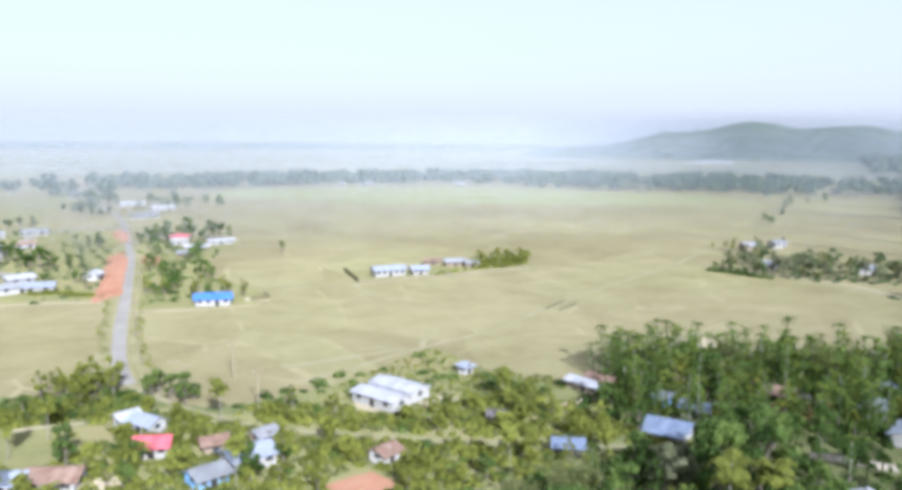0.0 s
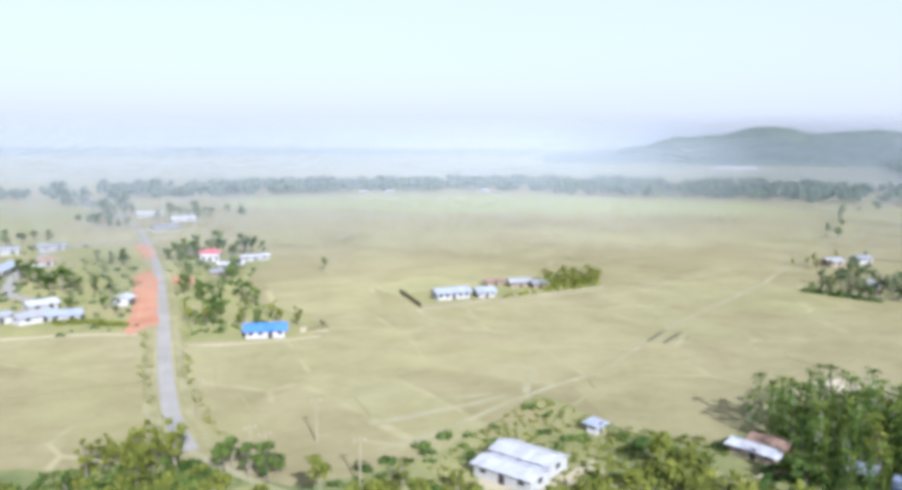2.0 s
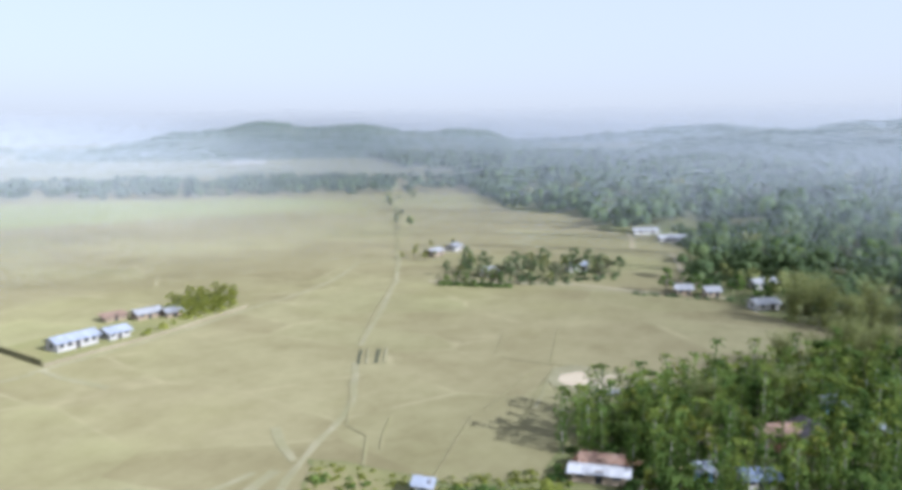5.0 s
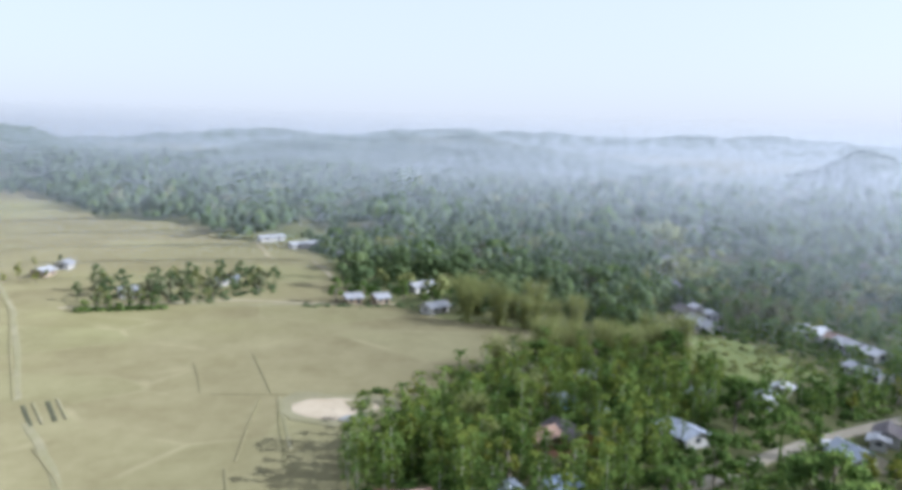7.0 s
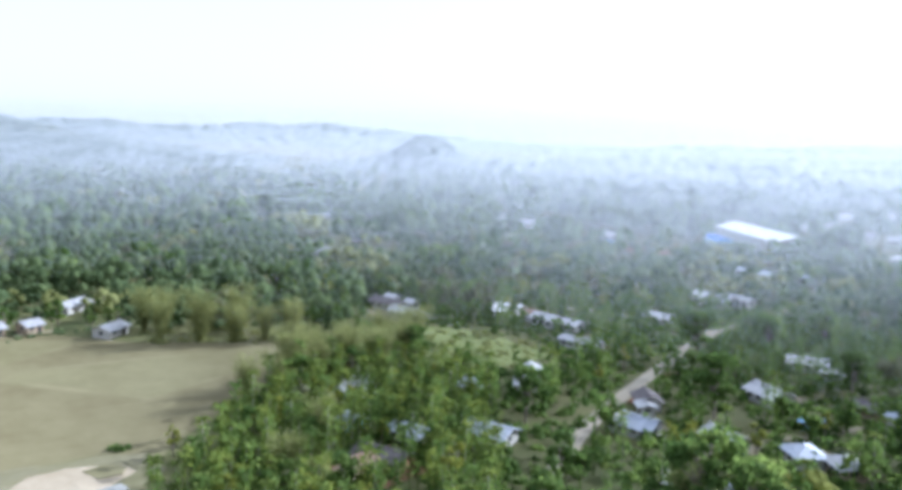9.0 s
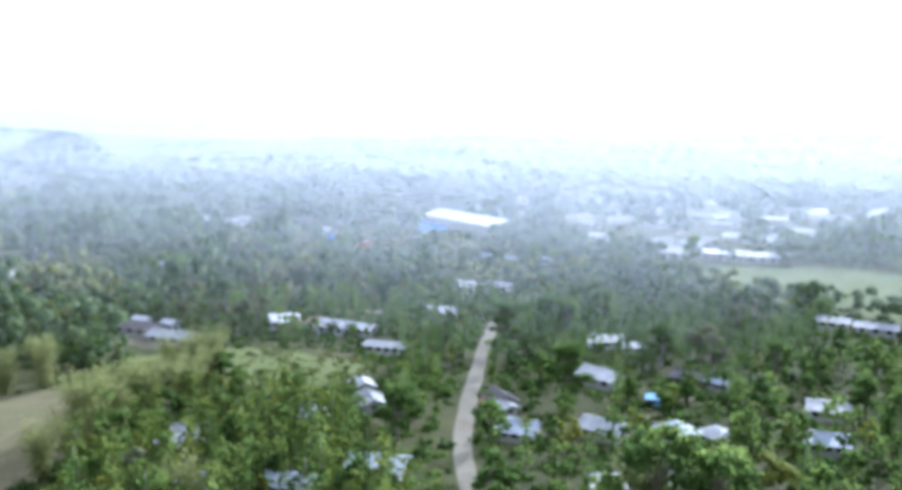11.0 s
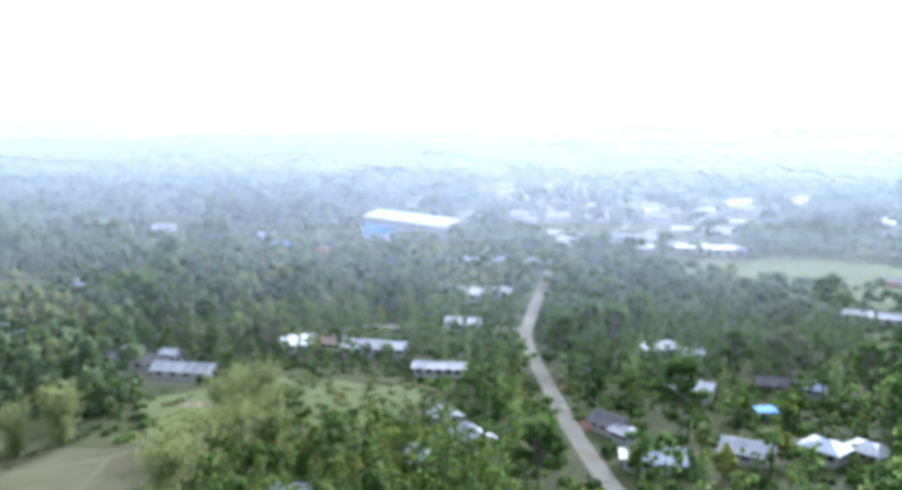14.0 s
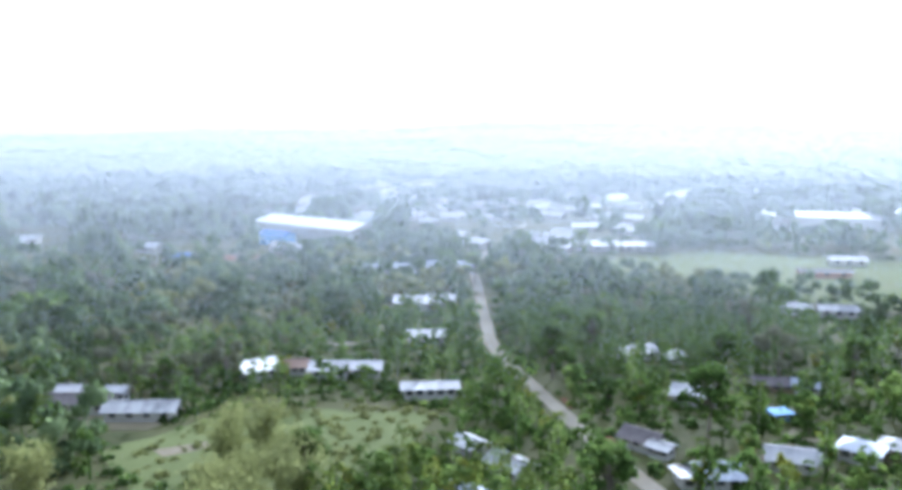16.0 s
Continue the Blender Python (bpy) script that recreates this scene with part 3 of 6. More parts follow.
def haze(first, last, per_metre):
    """Added threads that imitate haze thickening with distance: rounds of fine level threads hung about the plain, one
    behind the other, each thinner than the eye can part.
    Every round fades in from the ground and out upwards; the threads lie thickest over the town in the south."""
    vs = []
    wisp = np.random.default_rng(3)
    r = first
    while r < last:
        ratio = 1.2 if r < 1000 else 1.3
        step, top = r * (ratio - 1), 50 + 0.036 * r
        low, high = (-100, -15) if r < 160 else (-118, 112)
        pitch = r * (0.0007 if r < 250 else 0.00045)
        lean = wisp.uniform(0.004, 0.012) * wisp.choice((-1, 1))
        bearing = np.linspace(low, high, int((high - low) / 8) + 1)
        a = np.radians(bearing)
        reach = 0.5 * abs(lean) * r * (a[-1] - a[0])
        z = np.arange(-reach, top + reach, pitch)
        z = z[:, None] + lean * r * (a - a.mean())[None, :]
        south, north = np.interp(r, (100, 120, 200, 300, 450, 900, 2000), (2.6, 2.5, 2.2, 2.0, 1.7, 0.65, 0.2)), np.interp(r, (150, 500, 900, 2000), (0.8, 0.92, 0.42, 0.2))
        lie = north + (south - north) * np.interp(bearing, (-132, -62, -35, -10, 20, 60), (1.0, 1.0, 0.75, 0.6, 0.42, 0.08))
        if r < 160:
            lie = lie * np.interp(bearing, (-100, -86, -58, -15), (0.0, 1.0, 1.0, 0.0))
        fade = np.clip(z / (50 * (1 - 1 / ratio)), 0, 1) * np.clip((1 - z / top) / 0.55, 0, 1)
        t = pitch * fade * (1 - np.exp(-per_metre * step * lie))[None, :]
        lean_in = np.interp(bearing, (20, 80), (1.0, -1.0))[None, :]      # southern rounds lean inwards, northern ones outwards: the sun never grazes them
        depth = r + step * (0.5 - lean_in * (z / top - 0.5))
        ends = []
        for k, edge in ((slice(0, -1), 0), (slice(1, None), 0), (slice(1, None), 1), (slice(0, -1), 1)):
            d = (depth - 2.5 * edge * lean_in * t)[:, k]
            ends.append(np.stack([95 + d * np.cos(a[k]), 135 + d * np.sin(a[k]), (z + edge * t)[:, k]], -1))
        quad = np.stack(ends, 2)
        seen = (t[:, :-1] > 0) | (t[:, 1:] > 0)
        vs.append(quad[seen].reshape(-1, 3))
        r *= ratio
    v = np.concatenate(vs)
    return tagged(new("haze", mesh_np("haze", v, np.arange(len(v)).reshape(-1, 4), M_HAZE_THREADS)), "bluish-white threads added to imitate haze over the far land", "haze", kind="stuff")


# added threads; their pale colour stands in for light scattered by hazy air
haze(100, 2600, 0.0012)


# ---- plants ----
rng = np.random.default_rng(7)


def unit(v):
    return v / np.maximum(np.linalg.norm(v, axis=-1, keepdims=True), 1e-9)


def kites(centre, normal, size, rng, slim=0.55, droop=0.0):
    """Leaf-shaped faces at the centres, facing about along the normals."""
    n = len(centre)
    nrm = unit(normal + 0.95 * rng.normal(size=(n, 3)))
    d = rng.normal(size=(n, 3))
    d[:, 2] -= droop
    d = unit(d - nrm * np.sum(d * nrm, 1, keepdims=True))
    s = np.cross(nrm, d)
    size = np.broadcast_to(size, (n,))[:, None]
    v = np.stack([centre - d * size * 0.5, centre + s * size * slim * 0.5 + nrm * size * 0.08, centre + d * size * 0.5, centre - s * size * slim * 0.5 + nrm * size * 0.08], 1)
    return v.reshape(-1, 3), np.arange(n * 4).reshape(n, 4)


def dome(centre, radius, rng, sides=5, rings=(-0.6, 0.25, 0.85, 1.45)):
    """A lumpy clump of leaves, rough all over."""
    v = []
    turn = rng.uniform(0, 6.28)
    for up in rings:
        for k in range(sides):
            w = turn + 6.283 * (k + 0.5 * (up > 0.5)) / sides
            d = radius * rng.uniform(0.72, 1.22)
            v.append((centre[0] + d * math.cos(up) * math.cos(w), centre[1] + d * math.cos(up) * math.sin(w), centre[2] + 0.85 * d * math.sin(up)))
    f = [(i * sides + k, i * sides + (k + 1) % sides, (i + 1) * sides + (k + 1) % sides, (i + 1) * sides + k) for i in range(len(rings) - 1) for k in range(sides)]
    return np.array(v), np.array(f)


def tube(points, radii, sides=6):
    """A tapered tube through points."""
    v, f = [], []
    points = [Vector(p) for p in points]
    for i, p in enumerate(points):
        t = (points[min(i + 1, len(points) - 1)] - points[max(i - 1, 0)]).normalized()
        a = t.orthogonal().normalized() if abs(t.z) < 0.95 else Vector((1, 0, 0))
        a = (a - t * a.dot(t)).normalized()
        b = t.cross(a)
        for k in range(sides):
            w = 2 * math.pi * k / sides
            v.append(p + (a * math.cos(w) + b * math.sin(w)) * radii[i])
    for i in range(len(points) - 1):
        for k in range(sides):
            m = (k + 1) % sides
            f.append((i * sides + k, i * sides + m, (i + 1) * sides + m, (i + 1) * sides + k))
    return v, f


def joined(pieces):
    v, f, base = [], [], 0
    for pv, pf in pieces:
        v.append((pv if isinstance(pv, np.ndarray) else np.asarray([tuple(p) for p in pv], float)).reshape(-1, 3))
        f.append(np.asarray(pf, int) + base)
        base += len(pv)
    return np.concatenate(v), np.concatenate(f)


def plant(name, trunk, crown, bark, leaf, label, category, kind=""):
    """A tree as an empty at its foot with trunk and crown."""
    root = tagged(new(name), label, category)
    tagged(under(new("cane" if kind else "trunk", mesh_np("trunk", *trunk, bark, True)), root), kind=kind)
    under(new("crown", mesh_np("crown", *crown, leaf, True)), root)
    return root


def broadleaf(height, spread, lobes, leaves, size, seed, squat=0.8, limbs=True, core=0.8, coarse=False, lobe=1.0):
    """Trunk with limbs, each ending in an uneven lobe of leaves."""
    r = np.random.default_rng(seed)
    top = height * 0.62
    pieces = [tube([(0, 0, -0.2), (0.1, 0.05, top * 0.5), (0.0, 0.15, top)], (height * 0.032, height * 0.024, height * 0.012))]
    cv, cn, clumps = [], [], []
    for k in range(lobes):
        a = 2.4 * k + r.uniform(-0.4, 0.4)
        u = r.uniform(-0.75, 1.0)
        d = spread * 0.85 * math.sqrt(1.02 - u * u) * math.sqrt(r.uniform(0.15, 1.0)) * r.uniform(0.75, 1.05)
        z = height * (0.6 + 0.33 * u)
        c = np.array((d * math.cos(a), d * math.sin(a), z))
        if limbs:
            pieces.append(tube([(0, 0, top * r.uniform(0.45, 0.9)), tuple(c * (0.5, 0.5, 0.8)), tuple(c)], (height * 0.012, height * 0.008, height * 0.004), 3))
        rad = spread * r.uniform(0.18, 0.44) * lobe
        if core:
            clumps.append(dome(c, rad * core, r, 4, (-0.5, 0.5, 1.4)) if coarse else dome(c, rad * core, r))
        u = unit(r.normal(size=(leaves, 3)))
        u[:, 2] = np.where(u[:, 2] < -0.35, -u[:, 2], u[:, 2])
        p = c + u * rad * (1, 1, squat) * r.uniform(0.55, 1.2, (leaves, 1))
        cv.append(p)
        cn.append(u + (0, 0, 0.25))
    cv, cn = np.concatenate(cv), np.concatenate(cn)
    return joined(pieces), joined(clumps + [kites(cv, cn, r.uniform(0.6, 1.25, len(cv)) * size, r, 0.62)])


def palm(height, fronds, length, seed, leaflets=8):
    """Slim ringed stem with arching feathered fronds."""
    r = np.random.default_rng(seed)
    lean = r.uniform(-0.5, 0.5, 2)
    stem = [(lean[0] * k * k, lean[1] * k * k, height * k - 0.2 * (k == 0)) for k in (0, 0.35, 0.7, 1.0)]
    top = np.array(stem[-1])
    v, f = [], []
    for k in range(fronds):
        a = 2.4 * k + r.uniform(-0.3, 0.3)
        out = np.array((math.cos(a), math.sin(a), 0))
        side = np.array((-math.sin(a), math.cos(a), 0))
        rise, low = r.uniform(0.5, 2.1), np.array((0, 0, height * 0.3 * (k / fronds) ** 1.3))
        last = None
        for j in range(leaflets + 1):
            u = j / leaflets
            p = top - low + out * length * u * (1 - 0.2 * u) + np.array((0, 0, length * (rise * u - (0.75 + 0.5 * rise) * u * u)))
            if last is not None:
                w = length * 0.36 * math.sin(math.pi * min(1, u * 0.86 + 0.12))
                for s in (-1, 1):
                    q = s * side * w + np.array((0, 0, -w * 0.55)) + out * length * 0.1
                    v += [last, p, p + q, last + q * 0.9]
                    f.append(tuple(range(len(v) - 4, len(v))))
            last = p
    return tube(stem, (0.14, 0.11, 0.09, 0.1), 6), (np.array(v), np.array(f))


def vine_palm(height, seed, fronds=12, leaflets=4, leaves=120):
    """Slender stem with a small tufted head and leaves climbing up it."""
    r = np.random.default_rng(seed)
    lean = r.uniform(-0.4, 0.4, 2)
    stem = [(lean[0] * k * k, lean[1] * k * k, height * k - 0.2 * (k == 0)) for k in (0, 0.5, 1.0)]
    top = np.array(stem[-1])
    v, f = [], []
    for k in range(fronds):
        a = 2.4 * k + r.uniform(-0.3, 0.3)
        out, side = np.array((math.cos(a), math.sin(a), 0)), np.array((-math.sin(a), math.cos(a), 0))
        rise, length = r.uniform(0.1, 1.6), r.uniform(1.2, 1.7)
        last = None
        for j in range(leaflets + 1):
            u = j / leaflets
            p = top + out * length * u * (1 - 0.15 * u) + np.array((0, 0, length * (rise * u - (0.6 + 0.5 * rise) * u * u)))
            if last is not None:
                w = length * 0.2 * math.sin(math.pi * min(1, u * 0.86 + 0.12))
                for s in (-1, 1):
                    q = s * side * w + np.array((0, 0, -w * 0.5)) + out * length * 0.1
                    v += [last, p, p + q, last + q * 0.9]
                    f.append(tuple(range(len(v) - 4, len(v))))
            last = p
    u = r.uniform(0.12, 0.93, leaves)
    a, d = r.uniform(0, 6.283, leaves), r.uniform(0.15, 1.15, leaves) * (0.75 + 0.5 * np.sin(3.1 * u))
    c = np.stack([lean[0] * u * u + d * np.cos(a), lean[1] * u * u + d * np.sin(a), height * u], 1)
    vine = kites(c, np.stack([np.cos(a), np.sin(a), np.full(leaves, 0.5)], 1), r.uniform(0.4, 0.85, leaves), r, 0.6, 0.8)
    return tube(stem, (0.12, 0.1, 0.09), 5), (np.array(v), np.array(f)), vine


def clad_palm(height, seed):
    trunk, crown, vine = vine_palm(height, seed)
    root = plant("areca_palm", trunk, crown, M_PALM_BARK, M_PALM, "slender areca palm clad in climbing leaves", "palm tree")
    under(new("vine", mesh_np("vine", *vine, M_FRESH)), root, "fresh green leaves climbing the stem")
    return root


def bamboo(height, culms, seed):
    """Clump of arching canes with feathery leaves."""
    r = np.random.default_rng(seed)
    pieces, cv = [], []
    for k in range(culms):
        a, lean = r.uniform(0, 6.28), r.uniform(0.08, 0.5)
        h = height * r.uniform(0.7, 1.0)
        o = np.array((math.cos(a), math.sin(a), 0))
        pts = [o * 0.7 * r.uniform(0.2, 1) + o * lean * h * u ** 2.2 * 0.75 + np.array((0, 0, h * (u - 0.16 * lean * u ** 3))) for u in (0, 0.35, 0.7, 1.0)]
        pieces.append(tube([tuple(p) for p in pts], (0.06, 0.05, 0.04, 0.015), 4))
        for u in r.uniform(0.2, 1.08, 80):
            i = min(2, int(u * 3))
            p = pts[i] + (pts[i + 1] - pts[i]) * (u * 3 - i)
            cv.append(p + r.normal(size=3) * (0.6, 0.6, 0.45))
    cv = np.array(cv)
    return joined(pieces), kites(cv, r.normal(size=cv.shape) + (0, 0, 0.6), r.uniform(0.3, 0.75, len(cv)), r, 0.36, 1.0)


def bush(radius, leaves, size, seed):
    r = np.random.default_rng(seed)
    u = unit(r.normal(size=(leaves, 3)))
    u[:, 2] = np.abs(u[:, 2])
    p = u * radius * r.uniform(0.6, 1.08, (leaves, 1)) * (1, 1, 0.75)
    core = [dome((radius * 0.4 * math.cos(a), radius * 0.4 * math.sin(a), 0.1), radius * r.uniform(0.4, 0.62), r, 4, (-0.1, 0.6, 1.45)) for a in (0.5, 3.6)]
    return joined(core + [kites(p, u + (0, 0, 0.3), r.uniform(0.6, 1.2, leaves) * size, r, 0.6)])


def banana(seed):
    """Short stem with broad torn leaves."""
    r = np.random.default_rng(seed)
    v, f = [], []
    for k in range(9):
        a = 2.4 * k
        o, s = np.array((math.cos(a), math.sin(a), 0)), np.array((-math.sin(a), math.cos(a), 0))
        rise = r.uniform(0.5, 1.3)
        last = None
        for j in range(5):
            u = j / 4
            p = np.array((0, 0, 2.2)) + o * 2.1 * u + np.array((0, 0, 2.0 * (rise * u - 0.9 * u * u)))
            w = 0.42 * math.sin(math.pi * (0.15 + 0.8 * u))
            e = (p - s * w, p + s * w)
            if last is not None:
                v += [last[0], last[1], e[1], e[0]]
                f.append(tuple(range(len(v) - 4, len(v))))
            last = e
    return tube([(0, 0, -0.1), (0, 0, 1.2), (0, 0, 2.3)], (0.16, 0.13, 0.08)), (np.array(v), np.array(f))


FOOTPRINTS = []      # x, y, radius of things that trees keep clear of


def clear(x, y, roads=3.0, extra=0.0):
    """Which points are free of houses and roads."""
    ok = from_line(ROAD, x, y) > roads
    for fx, fy, fr in FOOTPRINTS:
        ok &= np.hypot(x - fx, y - fy) > fr + extra
    return ok


def spots(poly, gap, rng, roads=3.0, extra=0.0, keep=1.0, holes=(), clumps=0.0):
    """Uneven places in a polygon, about a gap apart."""
    xs, ys = [p[0] for p in poly], [p[1] for p in poly]
    x, y = np.meshgrid(np.arange(min(xs), max(xs), gap), np.arange(min(ys), max(ys), gap))
    x, y = (x + rng.uniform(-0.48, 0.48, x.shape) * gap).ravel(), (y + rng.uniform(-0.48, 0.48, y.shape) * gap).ravel()
    ok = inside(poly, x, y) & clear(x, y, roads, extra) & (rng.uniform(size=x.shape) < keep)
    for h in holes:
        ok &= ~inside(h, x, y)
    if clumps:
        ok &= np.array([noise.noise((px * 0.016, py * 0.016, 5.0)) + 0.5 * noise.noise((px * 0.05, py * 0.05, 8.0)) for px, py in zip(x, y)]) > clumps - 0.6
    return np.stack([x[ok], y[ok]], 1)


# ---- houses ----
def house(x, y, turn, length, width, wall, rise, roof, walls, label, category="house", name="house", eave=0.5, shape="gable", windows=2, doors=1, sheets=0, post=False):
    """A house: walls with gables, roof of sheets, doors and windows in frames. Its long side runs along its own x."""
    FOOTPRINTS.append((x, y, 0.5 * math.hypot(length, width) * (0.82 if y > 85 else 0.68) + 0.5))
    root = tagged(new(name), label, category)
    root.matrix_basis = pose(x, y, 0, 0, 0, turn)
    a, b = length / 2, width / 2
    wall, eave, rise = wall * 0.82, eave + 0.2, rise * 0.68
    bm = bmesh.new()
    box(bm, -a, -b, -0.2, a, b, wall)
    if shape == "gable":
        for s in (-1, 1):
            g = [bm.verts.new(p) for p in ((s * a, -b, wall), (s * a, b, wall), (s * a, 0, wall + rise - 0.05))]
            h = [bm.verts.new((v.co.x - s * 0.15, v.co.y, v.co.z)) for v in g]
            bm.faces.new(g)
            bm.faces.new(h[::-1])
            for i in range(3):
                bm.faces.new((g[i], h[i], h[(i + 1) % 3], g[(i + 1) % 3]))
    bmesh.ops.recalc_face_normals(bm, faces=bm.faces)
    part("wall", bm, walls, root)
    e, t = eave, 0.07
    slope = rise / b
    if shape == "gable":
        lo, hi = wall - slope * e + 0.12, wall + rise + 0.12
        sides = [[(-a - e, -b - e, lo), (a + e, -b - e, lo), (a + e, 0, hi), (-a - e, 0, hi)], [(a + e, b + e, lo), (-a - e, b + e, lo), (-a - e, 0, hi), (a + e, 0, hi)]]
    elif shape == "shed":
        lo, hi = wall - rise * 0.5 + 0.12, wall + rise * 0.5 + 0.25
        sides = [[(-a - e, -b - e, lo), (a + e, -b - e, lo), (a + e, b + e, hi), (-a - e, b + e, hi)]]
    else:
        lo, hi, c = wall + 0.06, wall + rise, max(a - b, 0.4)
        sides = [[(-a - e, -b - e, lo), (a + e, -b - e, lo), (c, 0, hi), (-c, 0, hi)], [(a + e, b + e, lo), (-a - e, b + e, lo), (-c, 0, hi), (c, 0, hi)],
                 [(a + e, -b - e, lo), (a + e, b + e, lo), (c, 0.02, hi), (c, -0.02, hi)], [(-a - e, b + e, lo), (-a - e, -b - e, lo), (-c, -0.02, hi), (-c, 0.02, hi)]]
    if sheets:
        k = max(3, round((length + 2 * e) / sheets))
        for q in sides:
            q = [Vector(p) for p in q]
            bm = bmesh.new()
            w = (q[1] - q[0]).length / k
            rise_v = q[3] - q[0]
            ax = (q[1] - q[0]).normalized()
            slab(bm, [Vector((0, 0, 0)), ax * (w + 0.06), ax * (w + 0.06) + rise_v, rise_v], t * 0.7)
            bmesh.ops.recalc_face_normals(bm, faces=bm.faces)
            me = bpy.data.meshes.new("roof_sheet")
            bm.to_mesh(me)
            bm.free()
            me.materials.append(roof)
            for i in range(k):
                o = under(new("roof_sheet", me), root)
                o.location = q[0] + ax * w * i + Vector((0, 0, 0.02 * (i % 2) + 0.012 * noise.noise((x + i, y, 1))))
    else:
        bm = bmesh.new()
        for q in sides:
            slab(bm, q, t)
        bmesh.ops.recalc_face_normals(bm, faces=bm.faces)
        part("roof", bm, roof, root)
    if shape == "gable":
        bm = bmesh.new()
        box(bm, -a - e, -0.16, wall + rise + 0.1, a + e, 0.16, wall + rise + 0.19)
        part("ridge_cap", bm, roof, root)
    n = windows + doors
    for side in (-1, 1):
        for i in range(n):
            px = -a + length * (i + 0.5) / n
            door = i == n // 2 and doors and side == -1
            w, z0, z1 = (0.5, 0.05, 2.0) if door else (0.55, 1.0, min(2.0, wall - 0.3))
            bm = bmesh.new()
            for x0, x1, h0, h1 in ((-w - 0.08, -w, z0, z1), (w, w + 0.08, z0, z1), (-w - 0.08, w + 0.08, z1, z1 + 0.08), (-w - 0.08, w + 0.08, z0 - 0.06, z0)):
                box(bm, px + x0, side * b - 0.05, h0, px + x1, side * b + 0.05, h1)
            o = part("door" if door else "window", bm, M_WOOD, root)
            bm = bmesh.new()
            box(bm, px - w, side * b - 0.02, z0, px + w, side * b + 0.02, z1)
            part("door_leaf" if door else "pane", bm, M_DARK if door else M_GLASS, o)
    for side in (-1, 1):
        bm = bmesh.new()
        box(bm, side * a - 0.03, -0.55, 1.0, side * a + 0.03, 0.55, min(2.0, wall - 0.3))
        part("window", bm, M_GLASS, root)
    if post:
        for i in range(4):
            bm = bmesh.new()
            px = -a + length * i / 3
            box(bm, px - 0.07, -b - eave - 1.3, -0.1, px + 0.07, -b - eave - 1.16, wall - 0.5)
            part("veranda_post", bm, M_WOOD, root)
        bm = bmesh.new()
        slab(bm, [(-a - 0.2, -b - eave - 1.5, wall - 0.5), (a + 0.2, -b - eave - 1.5, wall - 0.5), (a + 0.2, -b, wall - 0.06), (-a - 0.2, -b, wall - 0.06)], t)
        bmesh.ops.recalc_face_normals(bm, faces=bm.faces)
        part("veranda_roof", bm, roof, root)
    return root


def wall_run(name, line, height, mat, label, category, thick=0.2, pillar=3.0):
    """A boundary wall or fence with pillars."""
    root = tagged(new(name), label, category)
    for (ax, ay), (bx, by) in zip(line, line[1:]):
        d = math.hypot(bx - ax, by - ay)
        m = pose(ax, ay, 0, 0, 0, math.degrees(math.atan2(by - ay, bx - ax)))
        bm = bmesh.new()
        box(bm, 0, -thick / 2, -0.2, d, thick / 2, height)
        bm.transform(m)
        part("wall_panel", bm, mat, root)
        for i in range(int(d / pillar) + 1):
            bm = bmesh.new()
            box(bm, i * pillar - 0.16, -0.16, -0.2, i * pillar + 0.16, 0.16, height + 0.18)
            bm.transform(m)
            part("pillar", bm, mat, root)
    return root


# farm compound in the middle of the fields
house(124.0, 257.5, -5, 11.0, 4.6, 2.9, 1.4, M_PALE_BLUE_SHEET, M_PLASTER, "long white farmhouse with bluish metal roof", sheets=1.0, windows=4)
house(135.0, 255.5, -10, 5.6, 5.0, 2.4, 1.3, M_PALE_BLUE_SHEET, M_PLASTER, "low farm outbuilding with bluish metal roof", sheets=1.0)
house(155, 265, -16, 7.0, 4.0, 2.4, 1.2, M_GREY_SHEET, M_MUD, "grey-roofed cottage beside the compound trees")
house(159.5, 260, -16, 4.5, 3.6, 2.2, 1.1, M_GREY_SHEET, M_MUD, "small grey-roofed hut under compound trees", "hut", "hut")
house(149, 271, -16, 6.0, 3.0, 2.0, 0.8, M_RUST_SHEET, M_MUD, "rusty low farm shed behind the compound", "shed", "shed", shape="shed")
wall_run("boundary_wall", [(114, 273), (109, 249.5)], 1.5, M_BUND, "dark weathered wall closing the farm compound", "wall")
wall_run("boundary_wall", [(109, 248.5), (143, 246.3), (178, 248.3)], 0.75, M_PALE, "low pale wall along the farm compound", "wall")
# blue-roofed house and roadside hamlet
house(58.2, 237.3, -18, 9.5, 6.0, 2.6, 1.5, M_BLUE_SHEET, M_PLASTER, "white house with bright blue metal roof", sheets=1.0, windows=3)
wall_run("boundary_wall", [(69, 236), (74.5, 236.5), (75.5, 244)], 1.3, M_BUND, "short dark wall of an unfinished yard", "wall")
patch("house_yard", [(67, 236), (74, 234), (75, 241), (69, 242)], 0.12, M_PALE, "pale bare yard beside the blue-roofed house", "yard", 0.5)
house(78, 374, -20, 7.5, 6.5, 4.6, 1.8, M_PINK_SHEET, M_PLASTER, "two-storey house with bright red-pink roof", shape="hip")
house(94, 367, 0, 11.0, 3.2, 2.4, 0.7, M_WHITE_SHEET, M_PLASTER, "long low white shed by the fields", "shed", "shed")
